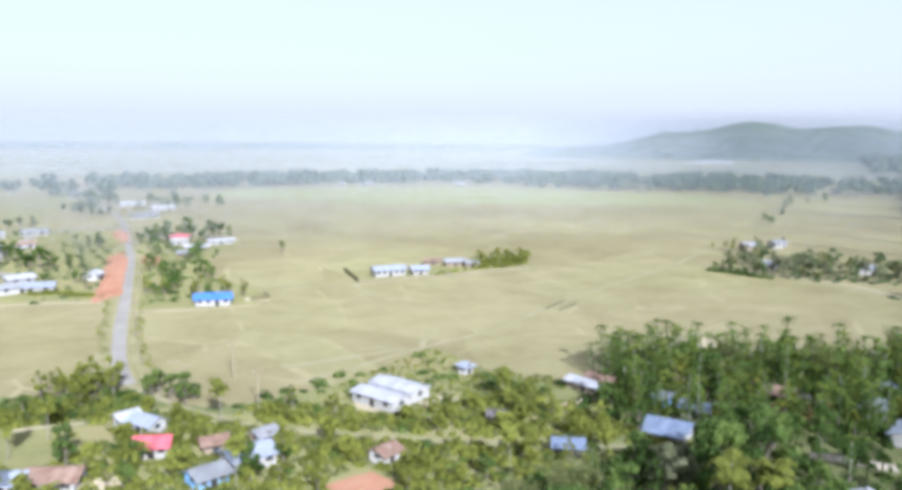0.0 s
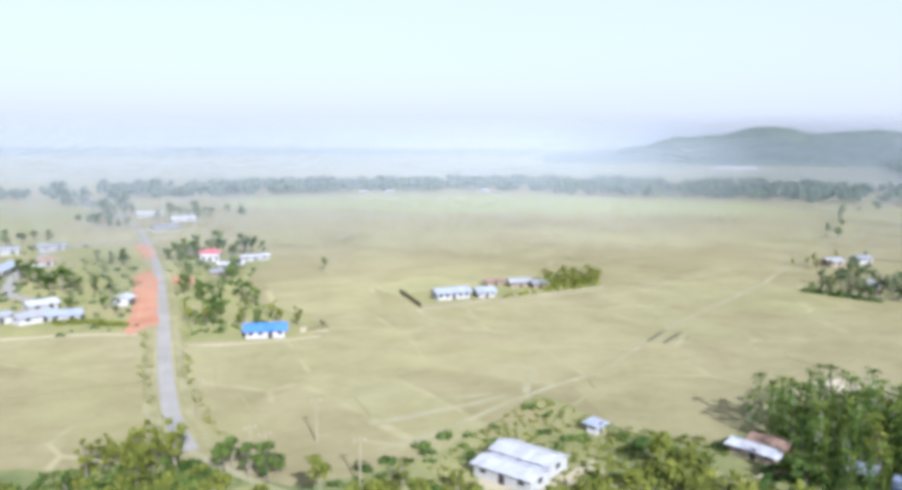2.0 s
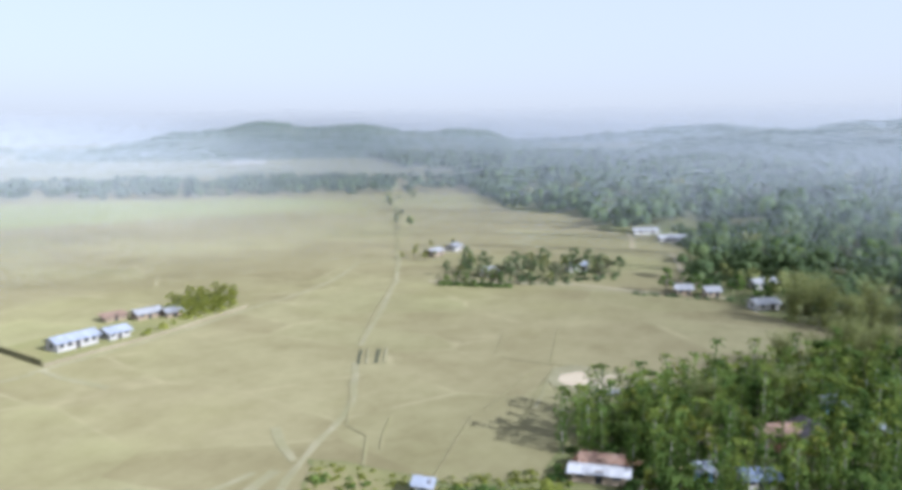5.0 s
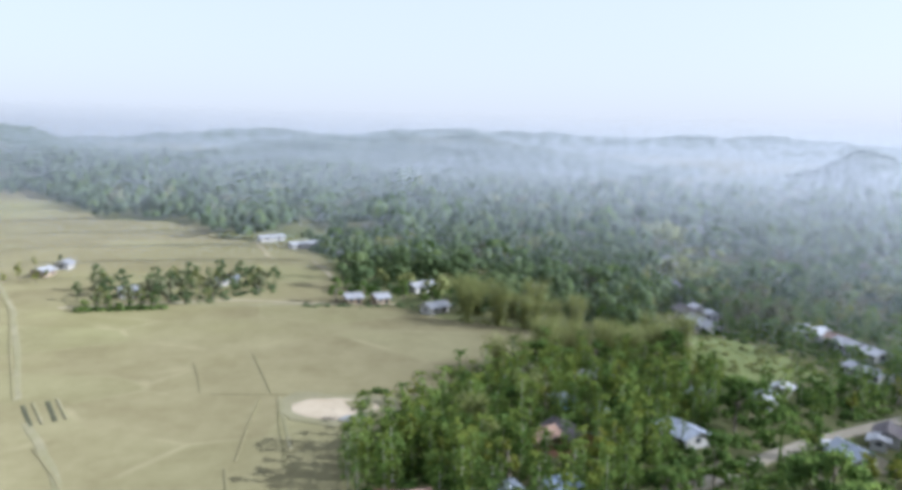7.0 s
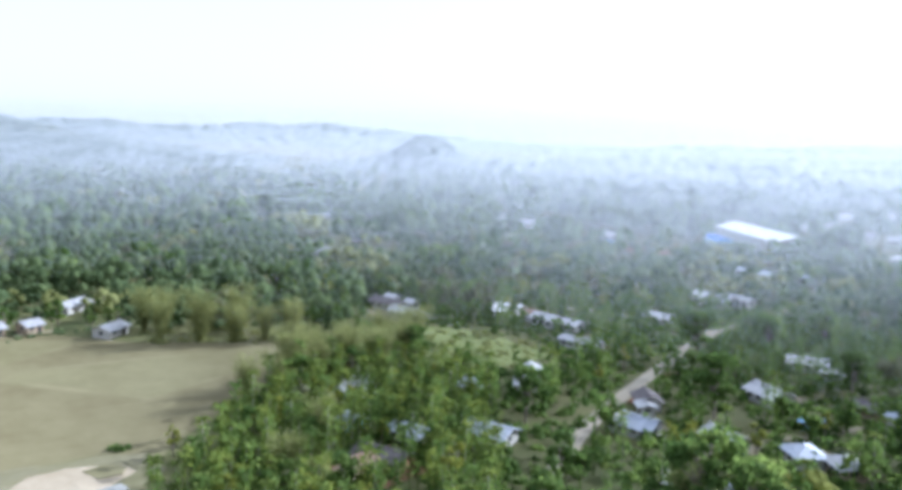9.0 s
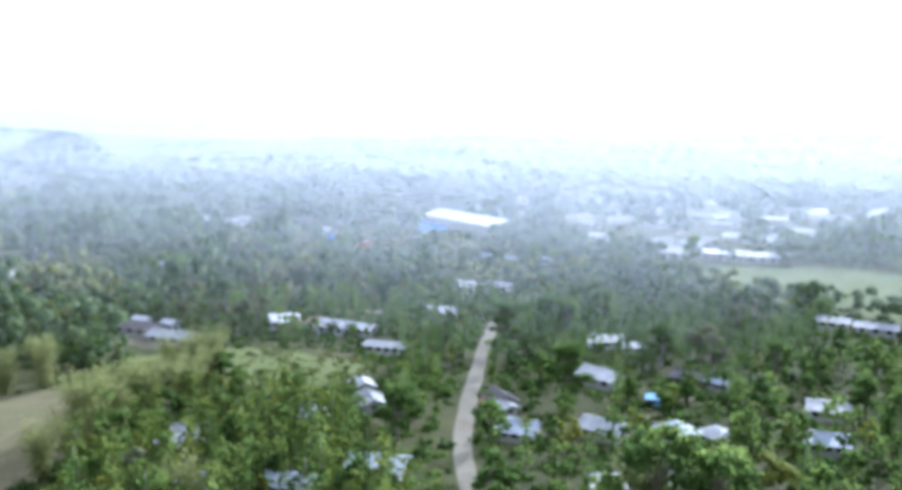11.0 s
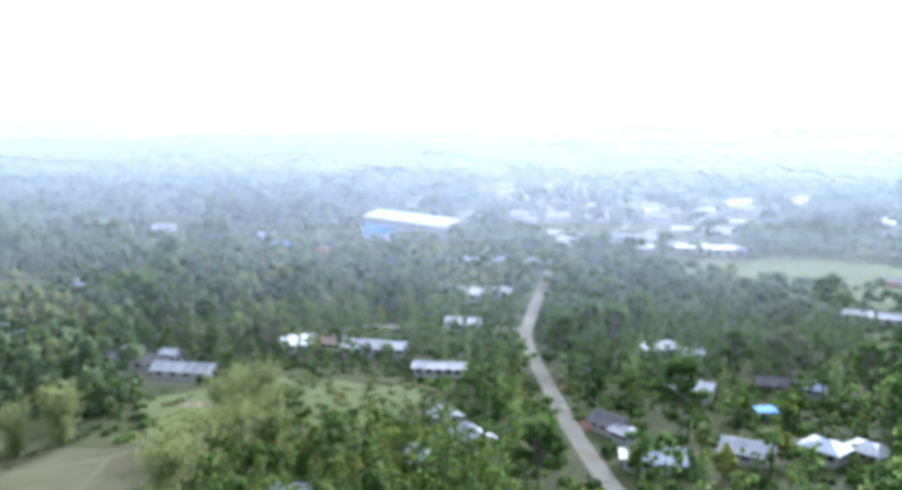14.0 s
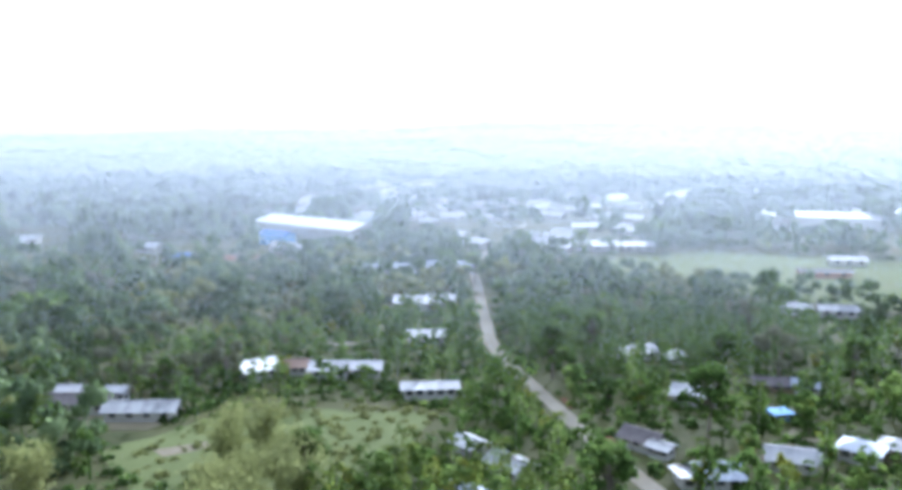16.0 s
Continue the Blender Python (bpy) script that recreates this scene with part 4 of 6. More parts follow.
house(80, 352, -10, 9.0, 3.5, 2.2, 0.8, M_WHITE_SHEET, M_MUD, "low pale shed among the roadside yards", "shed", "shed")
house(72, 335, -20, 6.0, 4.0, 2.3, 1.0, M_GREY_SHEET, M_MUD, "small grey-roofed cottage in the roadside yards")
for hx, hy, ht, hl, hr, hm, words in ((8, 283, 20, 9, M_GREY_SHEET, M_PLASTER, "grey-roofed plaster house in the hamlet"), (16, 281, -15, 8, M_PALE_BLUE_SHEET, M_PLASTER, "pale blue-roofed house in the hamlet"),
                                      (-2, 286, 10, 9, M_GREY_SHEET, M_PLASTER, "weathered pale-roofed house in the hamlet"), (33, 297, 60, 5, M_WHITE_SHEET, M_PLASTER, "small white hut beside the red earth"),
                                      (17, 392, 10, 8, M_RUST_SHEET, M_PLASTER, "rust-brown roofed house by the side road"), (11, 300, 20, 8, M_WHITE_SHEET, M_PLASTER, "white-roofed house behind the hamlet's front row"),
                                      
                                      (24, 440, 10, 11, M_GREY_SHEET, M_PLASTER, "weathered pale-roofed house among hamlet trees"), (6, 436, 5, 10, M_GREY_SHEET, M_PLASTER, "grey house among hamlet trees"),
                                      (92, 590, 12, 16, M_WHITE_SHEET, M_PLASTER, "long white shed beyond the road bend"), (104, 548, 6, 14, M_WHITE_SHEET, M_PLASTER, "pale roadside shed near mid-field trees"),
                                      (70, 690, 0, 14, M_WHITE_SHEET, M_PLASTER, "pale building at the gap in the tree belt"), (-26, 292, 8, 10, M_PALE_BLUE_SHEET, M_PLASTER, "bluish-roofed house at the hamlet's edge")):
    house(hx, hy, ht, hl, 5.0, 2.6, 1.3, hr, hm, words, windows=1)
house(-10, 361, -3, 22, 8.0, 4.6, 2.6, M_RUST_SHEET, M_BRIGHT_SHEET, "long white building with faded red-brown roof", "building", "building", windows=5)
house(3.5, 376, 72, 17, 5.0, 3.4, 1.6, M_PALE_BLUE_SHEET, M_PLASTER, "pale-roofed wing beside the side road", "building", "building_wing", windows=3)
house(85, 501, 34, 17, 5.0, 2.6, 1.2, M_GREY_SHEET, M_PLASTER, "long grey shed beyond the road bend", "shed", "shed", windows=3)
# white house on its plot
house(62.3, 132.6, -70, 10.2, 4.8, 2.5, 0.8, M_WHITE_SHEET, M_PLASTER, "white bungalow with broad white metal roof", sheets=1.0, windows=2, eave=0.3)
house(67.6, 135.6, -70, 10.4, 5.0, 2.7, 0.9, M_WHITE_SHEET, M_PLASTER, "white rear wing of the bungalow with metal roof", "house", "house_wing", sheets=1.0, windows=2, eave=0.3)
house(86, 142, 20, 2.4, 2.0, 2.0, 0.4, M_PALE_BLUE_SHEET, M_PLASTER, "little pale blue-roofed outhouse at the field's edge", "hut", "outhouse", shape="shed", windows=0, doors=1)
# long shed and sawn timber at the grove's corner
house(100.5, 120.5, -80, 7.8, 2.7, 2.2, 0.7, M_WHITE_SHEET, M_MUD, "long shed with bright white metal roof", "shed", "shed", sheets=1.0)
house(105, 121.5, -75, 5.6, 2.6, 2.1, 0.8, M_RUST_SHEET, M_BRICK, "rust-roofed outbuilding behind the long shed", "shed", "shed")
patch("house_yard", [(101, 127), (104, 117), (110, 116), (111, 126)], 0.12, M_RED, "brown swept yard between the sheds", "yard", 0.6)
wall_run("boundary_wall", [(88, 114.5), (100, 114)], 0.9, M_SAND, "low pale yellow wall beside the shed", "wall")
# blue hall, brown huts and others in the grove
house(97, 95, -62, 6.5, 4.4, 2.4, 1.1, M_SLATE_SHEET, M_PLASTER, "long house with pale blue metal roof", sheets=1.0, post=True)
house(108, 99.5, -62, 4.5, 3.6, 2.4, 1.0, M_SLATE_SHEET, M_PLASTER, "small bluish-roofed house deep in the grove", sheets=1.0)
house(107, 107, -70, 2.6, 2.2, 2.2, 0.4, M_PALE_BLUE_SHEET, M_BLUE_PLASTER, "little blue-white tank hut in the grove", "hut", "hut", shape="shed", windows=0)
house(130, 93, 25, 8.0, 4.5, 2.3, 1.3, M_DARK_SHEET, M_BRICK, "dark-roofed brick hut in a grove clearing", "hut", "hut", sheets=1.0)
house(128, 99, -60, 7.0, 4.0, 2.3, 1.2, M_RUST_SHEET, M_MUD, "rust-roofed hut in a grove clearing", "hut", "hut")
house(147, 90, 10, 4.0, 3.5, 2.4, 1.0, M_PALE_BLUE_SHEET, M_BLUE_PLASTER, "small blue-white hut deep in the grove", "hut", "hut")
house(161, 82, 10, 4.5, 3.5, 2.4, 1.0, M_WHITE_SHEET, M_PLASTER, "white hut at the grove's far edge", "hut", "hut")
patch("house_yard", [(122, 102), (136, 100), (137, 88), (124, 87)], 0.12, M_RED, "brown bare earth yard around grove huts", "yard", 1)
# village below the start of the flight
house(21.5, 128, -20, 4.4, 4.0, 2.5, 1.3, M_PINK_SHEET, M_PLASTER, "cottage with bright red-pink roof", sheets=1.0)
house(22.5, 139, -60, 5.2, 3.6, 2.5, 1.2, M_PALE_BLUE_SHEET, M_PLASTER, "narrow house with pale bluish metal roof", sheets=1.0)
house(20, 143, 20, 3.2, 2.8, 2.4, 1.0, M_WHITE_SHEET, M_PLASTER, "small white hut beside the road", "hut", "hut")
house(33, 117, 10, 6.5, 5.5, 2.6, 1.3, M_PALE_BLUE_SHEET, M_PLASTER, "house with pale blue-white metal roof", sheets=1.0)
house(26, 113, 15, 4.5, 4.0, 2.4, 1.1, M_GREY_SHEET, M_BLUE_PLASTER, "small grey-roofed hut with blue walls", "hut", "hut")
house(7.5, 122, -25, 6.5, 5.0, 2.5, 1.3, M_RUST_SHEET, M_PLASTER, "house with rust-red roof among shrubs", sheets=1.0)
house(1.5, 124, -25, 5.0, 4.5, 2.5, 1.2, M_PALE_BLUE_SHEET, M_PLASTER, "pale blue-roofed house among shrubs")
house(38, 125, 20, 3.4, 2.8, 2.1, 0.9, M_GREY_SHEET, M_MUD, "small grey-roofed cottage among roadside shrubs")
house(30, 125, 0, 3.5, 3.0, 2.2, 0.9, M_RUST_SHEET, M_MUD, "little rusty hut by the red-roofed cottage", "hut", "hut")
house(51.5, 108.5, 25, 3.6, 3.0, 2.2, 1.0, M_RUST_SHEET, M_PLASTER, "little rust-roofed cottage above the red earth")
house(77.5, 97, -35, 4.0, 3.0, 2.2, 1.0, M_SLATE_SHEET, M_DARK, "bluish-roofed open shed in deep shade", "shed", "shed")
house(76, 115, -30, 2.4, 2.0, 1.8, 0.6, M_DARK_SHEET, M_MUD, "dark-roofed hut between banana plants", "hut", "hut")
house(136, 84, 15, 6.5, 4.0, 2.5, 1.2, M_PALE_BLUE_SHEET, M_PLASTER, "pale blue-roofed house in the palm grove")
patch("rubble_heap", [(9, 120), (14, 122), (17, 118), (13, 116)], 0.16, M_SAND, "pale heap of sand and rubble", "heap", 0.6, 1.5, 1.0)
# houses east of the fields
for hx, hy, ht, hl, hr, hm, words in ((255, 203, -60, 6, M_GREY_SHEET, M_PLASTER, "grey-roofed house behind a dark hedge"), (278, 178, -55, 7, M_PALE_BLUE_SHEET, M_PLASTER, "pale-roofed house between tall trees"),
                                      (291, 243, -10, 7, M_GREY_SHEET, M_MUD, "grey-roofed house at the far field corner"), (308, 242, 0, 7, M_GREY_SHEET, M_PLASTER, "pale-roofed house at the far field corner"),
                                      (247, 134, -70, 4.6, M_GREY_SHEET, M_MUD, "grey-roofed hut facing the stubble fields"), (247, 125.5, -65, 4.0, M_GREY_SHEET, M_MUD, "grey-roofed house facing the stubble fields"),
                                      (234, 109.5, -50, 7, M_GREY_SHEET, M_PLASTER, "pale grey-roofed house at the wood's edge"), (268, 112, -50, 9, M_GREY_SHEET, M_PLASTER, "grey house hidden at the wood's edge"),
                                      (395, 178, -60, 12, M_GREY_SHEET, M_PLASTER, "grey-roofed house at the far wood's edge"), (372, 160, -60, 14, M_WHITE_SHEET, M_PLASTER, "long pale house at the far wood's edge"),
                                      (345, 140, -50, 8, M_GREY_SHEET, M_PLASTER, "grey house inside the wood's edge")):
    house(hx, hy, ht, hl, 5.0, 2.7, 1.4, hr, hm, words, windows=1)
# far sheds before the tree belt and below the hills
for hx, hy, ht, hl in ((326, 722, 5, 8), (300, 724, -8, 6), (410, 690, -30, 8), (1110, 1005, -45, 60), (1060, 1000, -45, 36)):
    house(hx, hy, ht, hl, max(5.0, hl * 0.3), max(2.6, hl * 0.12), 1.4, M_WHITE_SHEET, M_PLASTER, "pale far building before distant trees", windows=2)
# along the concrete road
house(227, 34.5, 8, 12.5, 5.0, 2.8, 1.5, M_DARK_SHEET, M_PLASTER, "long dark-roofed house with white patches", sheets=1.0, windows=3)
house(213.5, 36, 10, 12.0, 5.0, 2.6, 1.4, M_GREY_SHEET, M_PLASTER, "long grey-roofed house beside the dark one", sheets=1.0, windows=3)
house(231, 31, 8, 3.5, 3.0, 3.6, 0.8, M_WHITE_SHEET, M_WHITE_SHEET, "small bright white hut by the long house", "hut", "hut")
house(222, 30, 8, 3.0, 3.0, 3.6, 0.8, M_WHITE_SHEET, M_WHITE_SHEET, "small bright white hut by the long house", "hut", "hut")
house(203, 10, 40, 6.5, 6.0, 2.8, 1.9, M_BRIGHT_SHEET, M_PLASTER, "square house with bright white roof", sheets=1.0)
house(196, 7, 15, 4.5, 3.6, 2.6, 1.2, M_RUST_SHEET, M_PLASTER, "small rust-roofed house in a bare yard")
house(188, 8.5, 10, 7.0, 5.0, 3.0, 1.4, M_WHITE_SHEET, M_PLASTER, "white house beside the bare yard", sheets=1.0)
house(181, 6, 10, 5.5, 4.5, 2.6, 1.2, M_WHITE_SHEET, M_PLASTER, "small white-roofed house by the yard")
house(165.6, 17.0, 14, 9.8, 4.2, 2.7, 0.9, M_GREY_SHEET, M_PLASTER, "long low shed with grey-blue roof", "shed", "shed", sheets=1.0, windows=4)
house(174, -21, 10, 8.0, 5.0, 2.7, 1.3, M_WHITE_SHEET, M_PLASTER, "white-roofed house at the road junction", sheets=1.0)
house(183.5, -56, 5, 12.0, 7.0, 3.2, 1.7, M_WHITE_SHEET, M_PLASTER, "large white-roofed house near the far road", sheets=1.0)
house(178, -62, 5, 7.0, 5.0, 3.0, 1.2, M_WHITE_SHEET, M_PLASTER, "white annex near the far road")
house(127.3, 36.8, -35, 5.6, 4.0, 2.5, 1.5, M_DARK_SHEET, M_PLASTER, "roadside hut with dark weathered roof", "hut", "hut", sheets=1.0)
house(124.6, 40.2, -35, 3.0, 2.6, 2.4, 0.6, M_GREY_SHEET, M_PLASTER, "little white-walled stall by the road", "stall", "stall")
house(118, 49, 12, 5.8, 4.8, 2.6, 1.7, M_PALE_BLUE_SHEET, M_PLASTER, "house with steel-blue gable roof by the road", sheets=1.0)
house(122.2, 50, 12, 2.0, 4.4, 2.4, 0.7, M_WHITE_SHEET, M_PLASTER, "white lean-to beside the steel-blue roof", "shed", "lean_to", shape="shed", windows=0)
house(106, 41.5, -8, 6.6, 4.4, 2.6, 1.5, M_WHITE_SHEET, M_PLASTER, "house with weathered whitish roof", sheets=1.0)
house(95, 37, -30, 5.4, 4.4, 2.7, 1.8, M_PALE_BLUE_SHEET, M_PLASTER, "house with pale blue hipped roof", shape="hip")
house(89, 35.5, -30, 5.0, 4.2, 2.6, 1.6, M_GREY_SHEET, M_MUD, "cottage with grey weathered roof", shape="hip")
house(103.5, 21, 20, 2.5, 2.2, 2.1, 0.8, M_BLUE_PLASTER, M_BLUE_PLASTER, "small bright blue hut in the trees", "hut", "hut", shape="hip")
house(95.5, 5, -10, 4.0, 3.2, 2.4, 1.1, M_PALE_BLUE_SHEET, M_PLASTER, "small pale blue-roofed hut among trees", "hut", "hut")
house(101, 4, 0, 7.0, 4.0, 2.2, 1.2, M_DARK_SHEET, M_MUD, "dark-roofed hut among trees", "hut", "hut")
house(116.5, 14, -15, 7.5, 5.5, 2.8, 1.6, M_WHITE_SHEET, M_PLASTER, "white-roofed house deep in trees", sheets=1.0)
house(126, -14, 30, 7.5, 4.5, 2.6, 1.3, M_WHITE_SHEET, M_PLASTER, "white-roofed house under tall trees", sheets=1.0)
house(119, -12, 30, 4.0, 3.5, 2.4, 1.0, M_WHITE_SHEET, M_PLASTER, "small white shed under tall trees", "shed", "shed")
house(98, 61, 30, 5.0, 4.0, 2.4, 1.1, M_WHITE_SHEET, M_PLASTER, "small white-roofed house in the yards")
house(91, 55, 25, 5.5, 4.0, 2.4, 1.2, M_PALE_BLUE_SHEET, M_PLASTER, "pale blue-roofed house in the yards")
house(75.5, 12, 10, 6.0, 4.4, 2.8, 1.4, M_WHITE_SHEET, M_PLASTER, "white house at the village's west side", sheets=1.0)
house(74, 29, 15, 5.5, 4.4, 2.7, 1.4, M_PALE_BLUE_SHEET, M_PLASTER, "pale blue-roofed house at the village's west side")
house(72, -62, 0, 9.0, 4.5, 2.8, 1.2, M_WHITE_SHEET, M_PLASTER, "white-roofed house at the meadow's edge")
house(82, -64, 0, 7.0, 4.5, 2.8, 1.2, M_WHITE_SHEET, M_PLASTER, "white house at the meadow's edge")
house(151.5, 61, -35, 5.0, 4.0, 2.4, 1.2, M_PALE_BLUE_SHEET, M_PLASTER, "pale blue-roofed hut behind the grove", "hut", "hut")
house(147, 50, -40, 6.0, 4.0, 2.5, 1.2, M_GREY_SHEET, M_PLASTER, "grey-roofed house beside the grove")
house(154, 43, -40, 4.0, 3.5, 2.4, 1.1, M_WHITE_SHEET, M_PLASTER, "small white house beside the grove")
patch("washing_yard", [(204, 50), (197, 45), (195, 47), (201, 52)], 0.13, M_SAND, "pale drying ground in the clearing", "yard", 0.4, 1.5)
house(129, 73, 20, 7.5, 5.5, 2.6, 1.4, M_PALE_BLUE_SHEET, M_PLASTER, "pale blue-roofed house near the road bend", sheets=1.0)
house(163, 78, 20, 4.5, 4.0, 2.5, 1.2, M_WHITE_SHEET, M_PLASTER, "small white house behind the bamboo")
for yx, yy, yw, yd in ((106, 37.5, 6.5, 4.0), (96, 32, 6.0, 3.5), (118, 44.5, 5.5, 3.0), (117, 9, 6.5, 4.0), (126, -18, 6.5, 3.5), (76, 8, 5.5, 3.5), (188, 4, 9.0, 4.0), (203, 5, 6.0, 4.0), (220, 39, 12.0, 3.0), (98, 57, 4.5, 3.5)):
    patch("house_yard", [(yx - yw, yy - yd), (yx + yw, yy - yd * 0.8), (yx + yw * 0.9, yy + yd), (yx - yw * 0.8, yy + yd * 0.9)], 0.12, M_PALE, "bare swept yard of a village house", "yard", 2.0, 1.5)
    FOOTPRINTS.append((yx, yy, 3.2))
# town beyond the woods
house(258.5, -190, -30, 64, 20, 9.0, 3.5, M_BRIGHT_SHEET, M_PLASTER, "large warehouse with bright white roof", "warehouse", "warehouse", windows=6)
house(271, -173, -30, 16, 7, 6.0, 1.5, M_BLUE_SHEET, M_BLUE_PLASTER, "bright blue shed beside the warehouse", "shed", "shed")
house(256, -150, -25, 18, 8, 4.0, 1.6, M_GREY_SHEET, M_PLASTER, "grey-roofed works building before the warehouse", "building", "building")
house(290, -122, -20, 12, 6, 3.5, 1.4, M_BLUE_SHEET, M_PLASTER, "blue-roofed house by the orange earth", "house")
patch("red_earth_mound", [(268, -128), (296, -112), (290, -134), (262, -146)], 0.16, M_RED, "orange earth bank before the warehouse", "earth", 3, 6, 1.0)
house(26, -262, -12, 52, 22, 7.0, 2.5, M_GREY_SHEET, M_PLASTER, "long whitish-grey factory shed behind the meadow", "factory shed", "factory_shed", windows=8)
house(-20, -280, -12, 50, 20, 7.0, 2.5, M_GREY_SHEET, M_PLASTER, "long grey factory shed behind the meadow", "factory shed", "factory_shed", windows=8)
house(134, -172, 8, 16, 9, 3.4, 1.6, M_WHITE_SHEET, M_PLASTER, "white-roofed building at the meadow's corner", "building", "building")
house(118, -172, 8, 12, 8, 3.4, 1.5, M_WHITE_SHEET, M_PLASTER, "white-roofed hall at the meadow's corner", "building", "building")
house(80, -362, 5, 24, 18, 7.0, 6.0, M_GREY_SHEET, M_PLASTER, "big grey-white hipped hall far in town", "hall", "town_hall", shape="hip")
house(60, -121, 0, 16, 6, 2.6, 1.0, M_DARK_SHEET, M_BRICK, "long dark-roofed byre on the meadow", "shed", "byre")
house(46, -146, 0, 12, 6, 3.0, 1.4, M_WHITE_SHEET, M_PLASTER, "white-roofed house on the meadow")
house(205, -112, -5, 26, 6, 3.0, 1.2, M_PALE_BLUE_SHEET, M_PLASTER, "long pale blue-roofed school block", "school", "school_block", windows=7)
house(186, -118, -5, 20, 6, 3.0, 1.2, M_PALE_BLUE_SHEET, M_PLASTER, "pale blue-roofed school wing", "school", "school_block", windows=5)
town = np.random.default_rng(40)
TOWN_A, TOWN_B = [(70, -400), (330, -560), (330, -240), (230, -200), (160, -150), (120, -180)], [(290, -160), (420, -190), (420, -120), (330, -100)]
WOOD_ROOFS = [(260, 60), (480, 150), (480, -60), (300, -80), (240, 0)]
for poly, gap, mats in ((TOWN_A, 23, (M_GREY_SHEET, M_WHITE_SHEET, M_PALE_BLUE_SHEET, M_WHITE_SHEET)), (TOWN_B, 26, (M_WHITE_SHEET, M_GREY_SHEET, M_WHITE_SHEET)), (WOOD_ROOFS, 45, (M_GREY_SHEET, M_WHITE_SHEET, M_PALE_BLUE_SHEET))):
    for hx, hy in spots(poly, gap, town, 6, 8, 0.75):
        k = int(town.integers(len(mats)))
        house(hx, hy, town.uniform(-40, 40), town.uniform(8, 15), town.uniform(5, 8), 3.2, 1.8, mats[k], M_PLASTER,
              "far town house with pale metal roof among trees", windows=1, doors=0)


# ---- trees ----
def place(kinds, pts, low, high, rng, group=""):
    """Copies of a kind's forms at the points, each turned and sized on its own."""
    for i, (x, y) in enumerate(pts):
        s = rng.uniform(low, high)
        o = copy_thing(kinds[i % len(kinds)], pose(x, y, 0.04, 0, 0, rng.uniform(0, 360)) @ Matrix.Diagonal((s, s, s * rng.uniform(0.9, 1.12), 1)))
        if group:
            tagged(o, group=group)


def scatter_stuff(name, forms, pts, low, high, mat, label, category, rng):
    """Many plants that nobody counts, in one mesh."""
    vs, fs, base = [], [], 0
    for i, (x, y) in enumerate(pts):
        v, f = forms[i % len(forms)]
        a, s = rng.uniform(0, 6.283), rng.uniform(low, high)
        c, n = math.cos(a) * s, math.sin(a) * s
        w = np.empty_like(v)
        w[:, 0], w[:, 1], w[:, 2] = v[:, 0] * c - v[:, 1] * n + x, v[:, 0] * n + v[:, 1] * c + y, v[:, 2] * s * rng.uniform(0.85, 1.2)
        vs.append(w)
        fs.append(f + base)
        base += len(v)
    return tagged(new(name, mesh_np(name, np.concatenate(vs), np.concatenate(fs), mat, True)), label, category, kind="stuff")


def far_forms(height, spread, lobes, leaves, size, seeds, core=1.0):
    """Crowns with a stub of trunk, for woods far off."""
    out = []
    for s in seeds:
        t, c = broadleaf(height, spread, lobes, leaves, size, s, limbs=False, core=core, coarse=True)
        out.append((np.asarray(c[0]), np.asarray(c[1])))
    return out


bushes = [bush(1.0, 17, 0.52, s) for s in (81, 82, 83, 84)]
PALMS = [clad_palm(h, s) for h, s in ((8.2, 1), (9.2, 2), (7.4, 3), (8.8, 4))]
COCONUTS = [plant("coconut_palm", *palm(h, 14, 3.1, s, 10), M_PALM_BARK, M_BRIGHT, "tall coconut palm with yellowish arching fronds", "palm tree") for h, s in ((10.5, 5), (9.0, 6))]
BROADS = [plant("broadleaf_tree", *broadleaf(h, w, 14, 32, 0.62, s), M_BARK, M_LEAF, "leafy dark green village tree", "tree") for h, w, s in ((8.5, 2.9, 11), (7.5, 2.6, 12), (10.0, 3.3, 13), (6.2, 2.4, 14))]
BRIGHTS = [plant("young_tree", *broadleaf(h, w, 11, 24, 0.55, s), M_BARK, M_BRIGHT, "young tree with fresh yellow-green leaves", "tree") for h, w, s in ((5.6, 1.5, 21), (6.8, 1.7, 22), (4.6, 1.3, 23))]
BIGS = [plant("large_tree", *broadleaf(h, w, 38, 44, 0.7, s, core=0.62, lobe=0.68), M_BARK, M_LEAF, "large spreading dark green tree", "tree") for h, w, s in ((13.0, 5.8, 31), (14.5, 6.4, 32))]
BAMBOOS = [plant("bamboo_clump", *bamboo(h, 30, s), M_BAMBOO, M_BAMBOO, "feathery pale yellow-green bamboo clump", "bamboo", "stuff") for h, s in ((10.0, 41), (8.6, 42), (11.0, 43))]
BANANAS = [plant("banana_plant", *banana(s), M_BRIGHT, M_BRIGHT, "banana plant with broad ragged leaves", "banana plant") for s in (51, 52)]
DRYS = [plant("bare_tree", *broadleaf(h, w, 9, 34, 0.6, s), M_BARK, M_DRY, "half-bare greyish tree with dry twigs", "tree") for h, w, s in ((9.0, 4.0, 61), (8.0, 3.6, 62))]
FIRST = PALMS + COCONUTS + BROADS + BRIGHTS + BIGS + BAMBOOS + BANANAS + DRYS

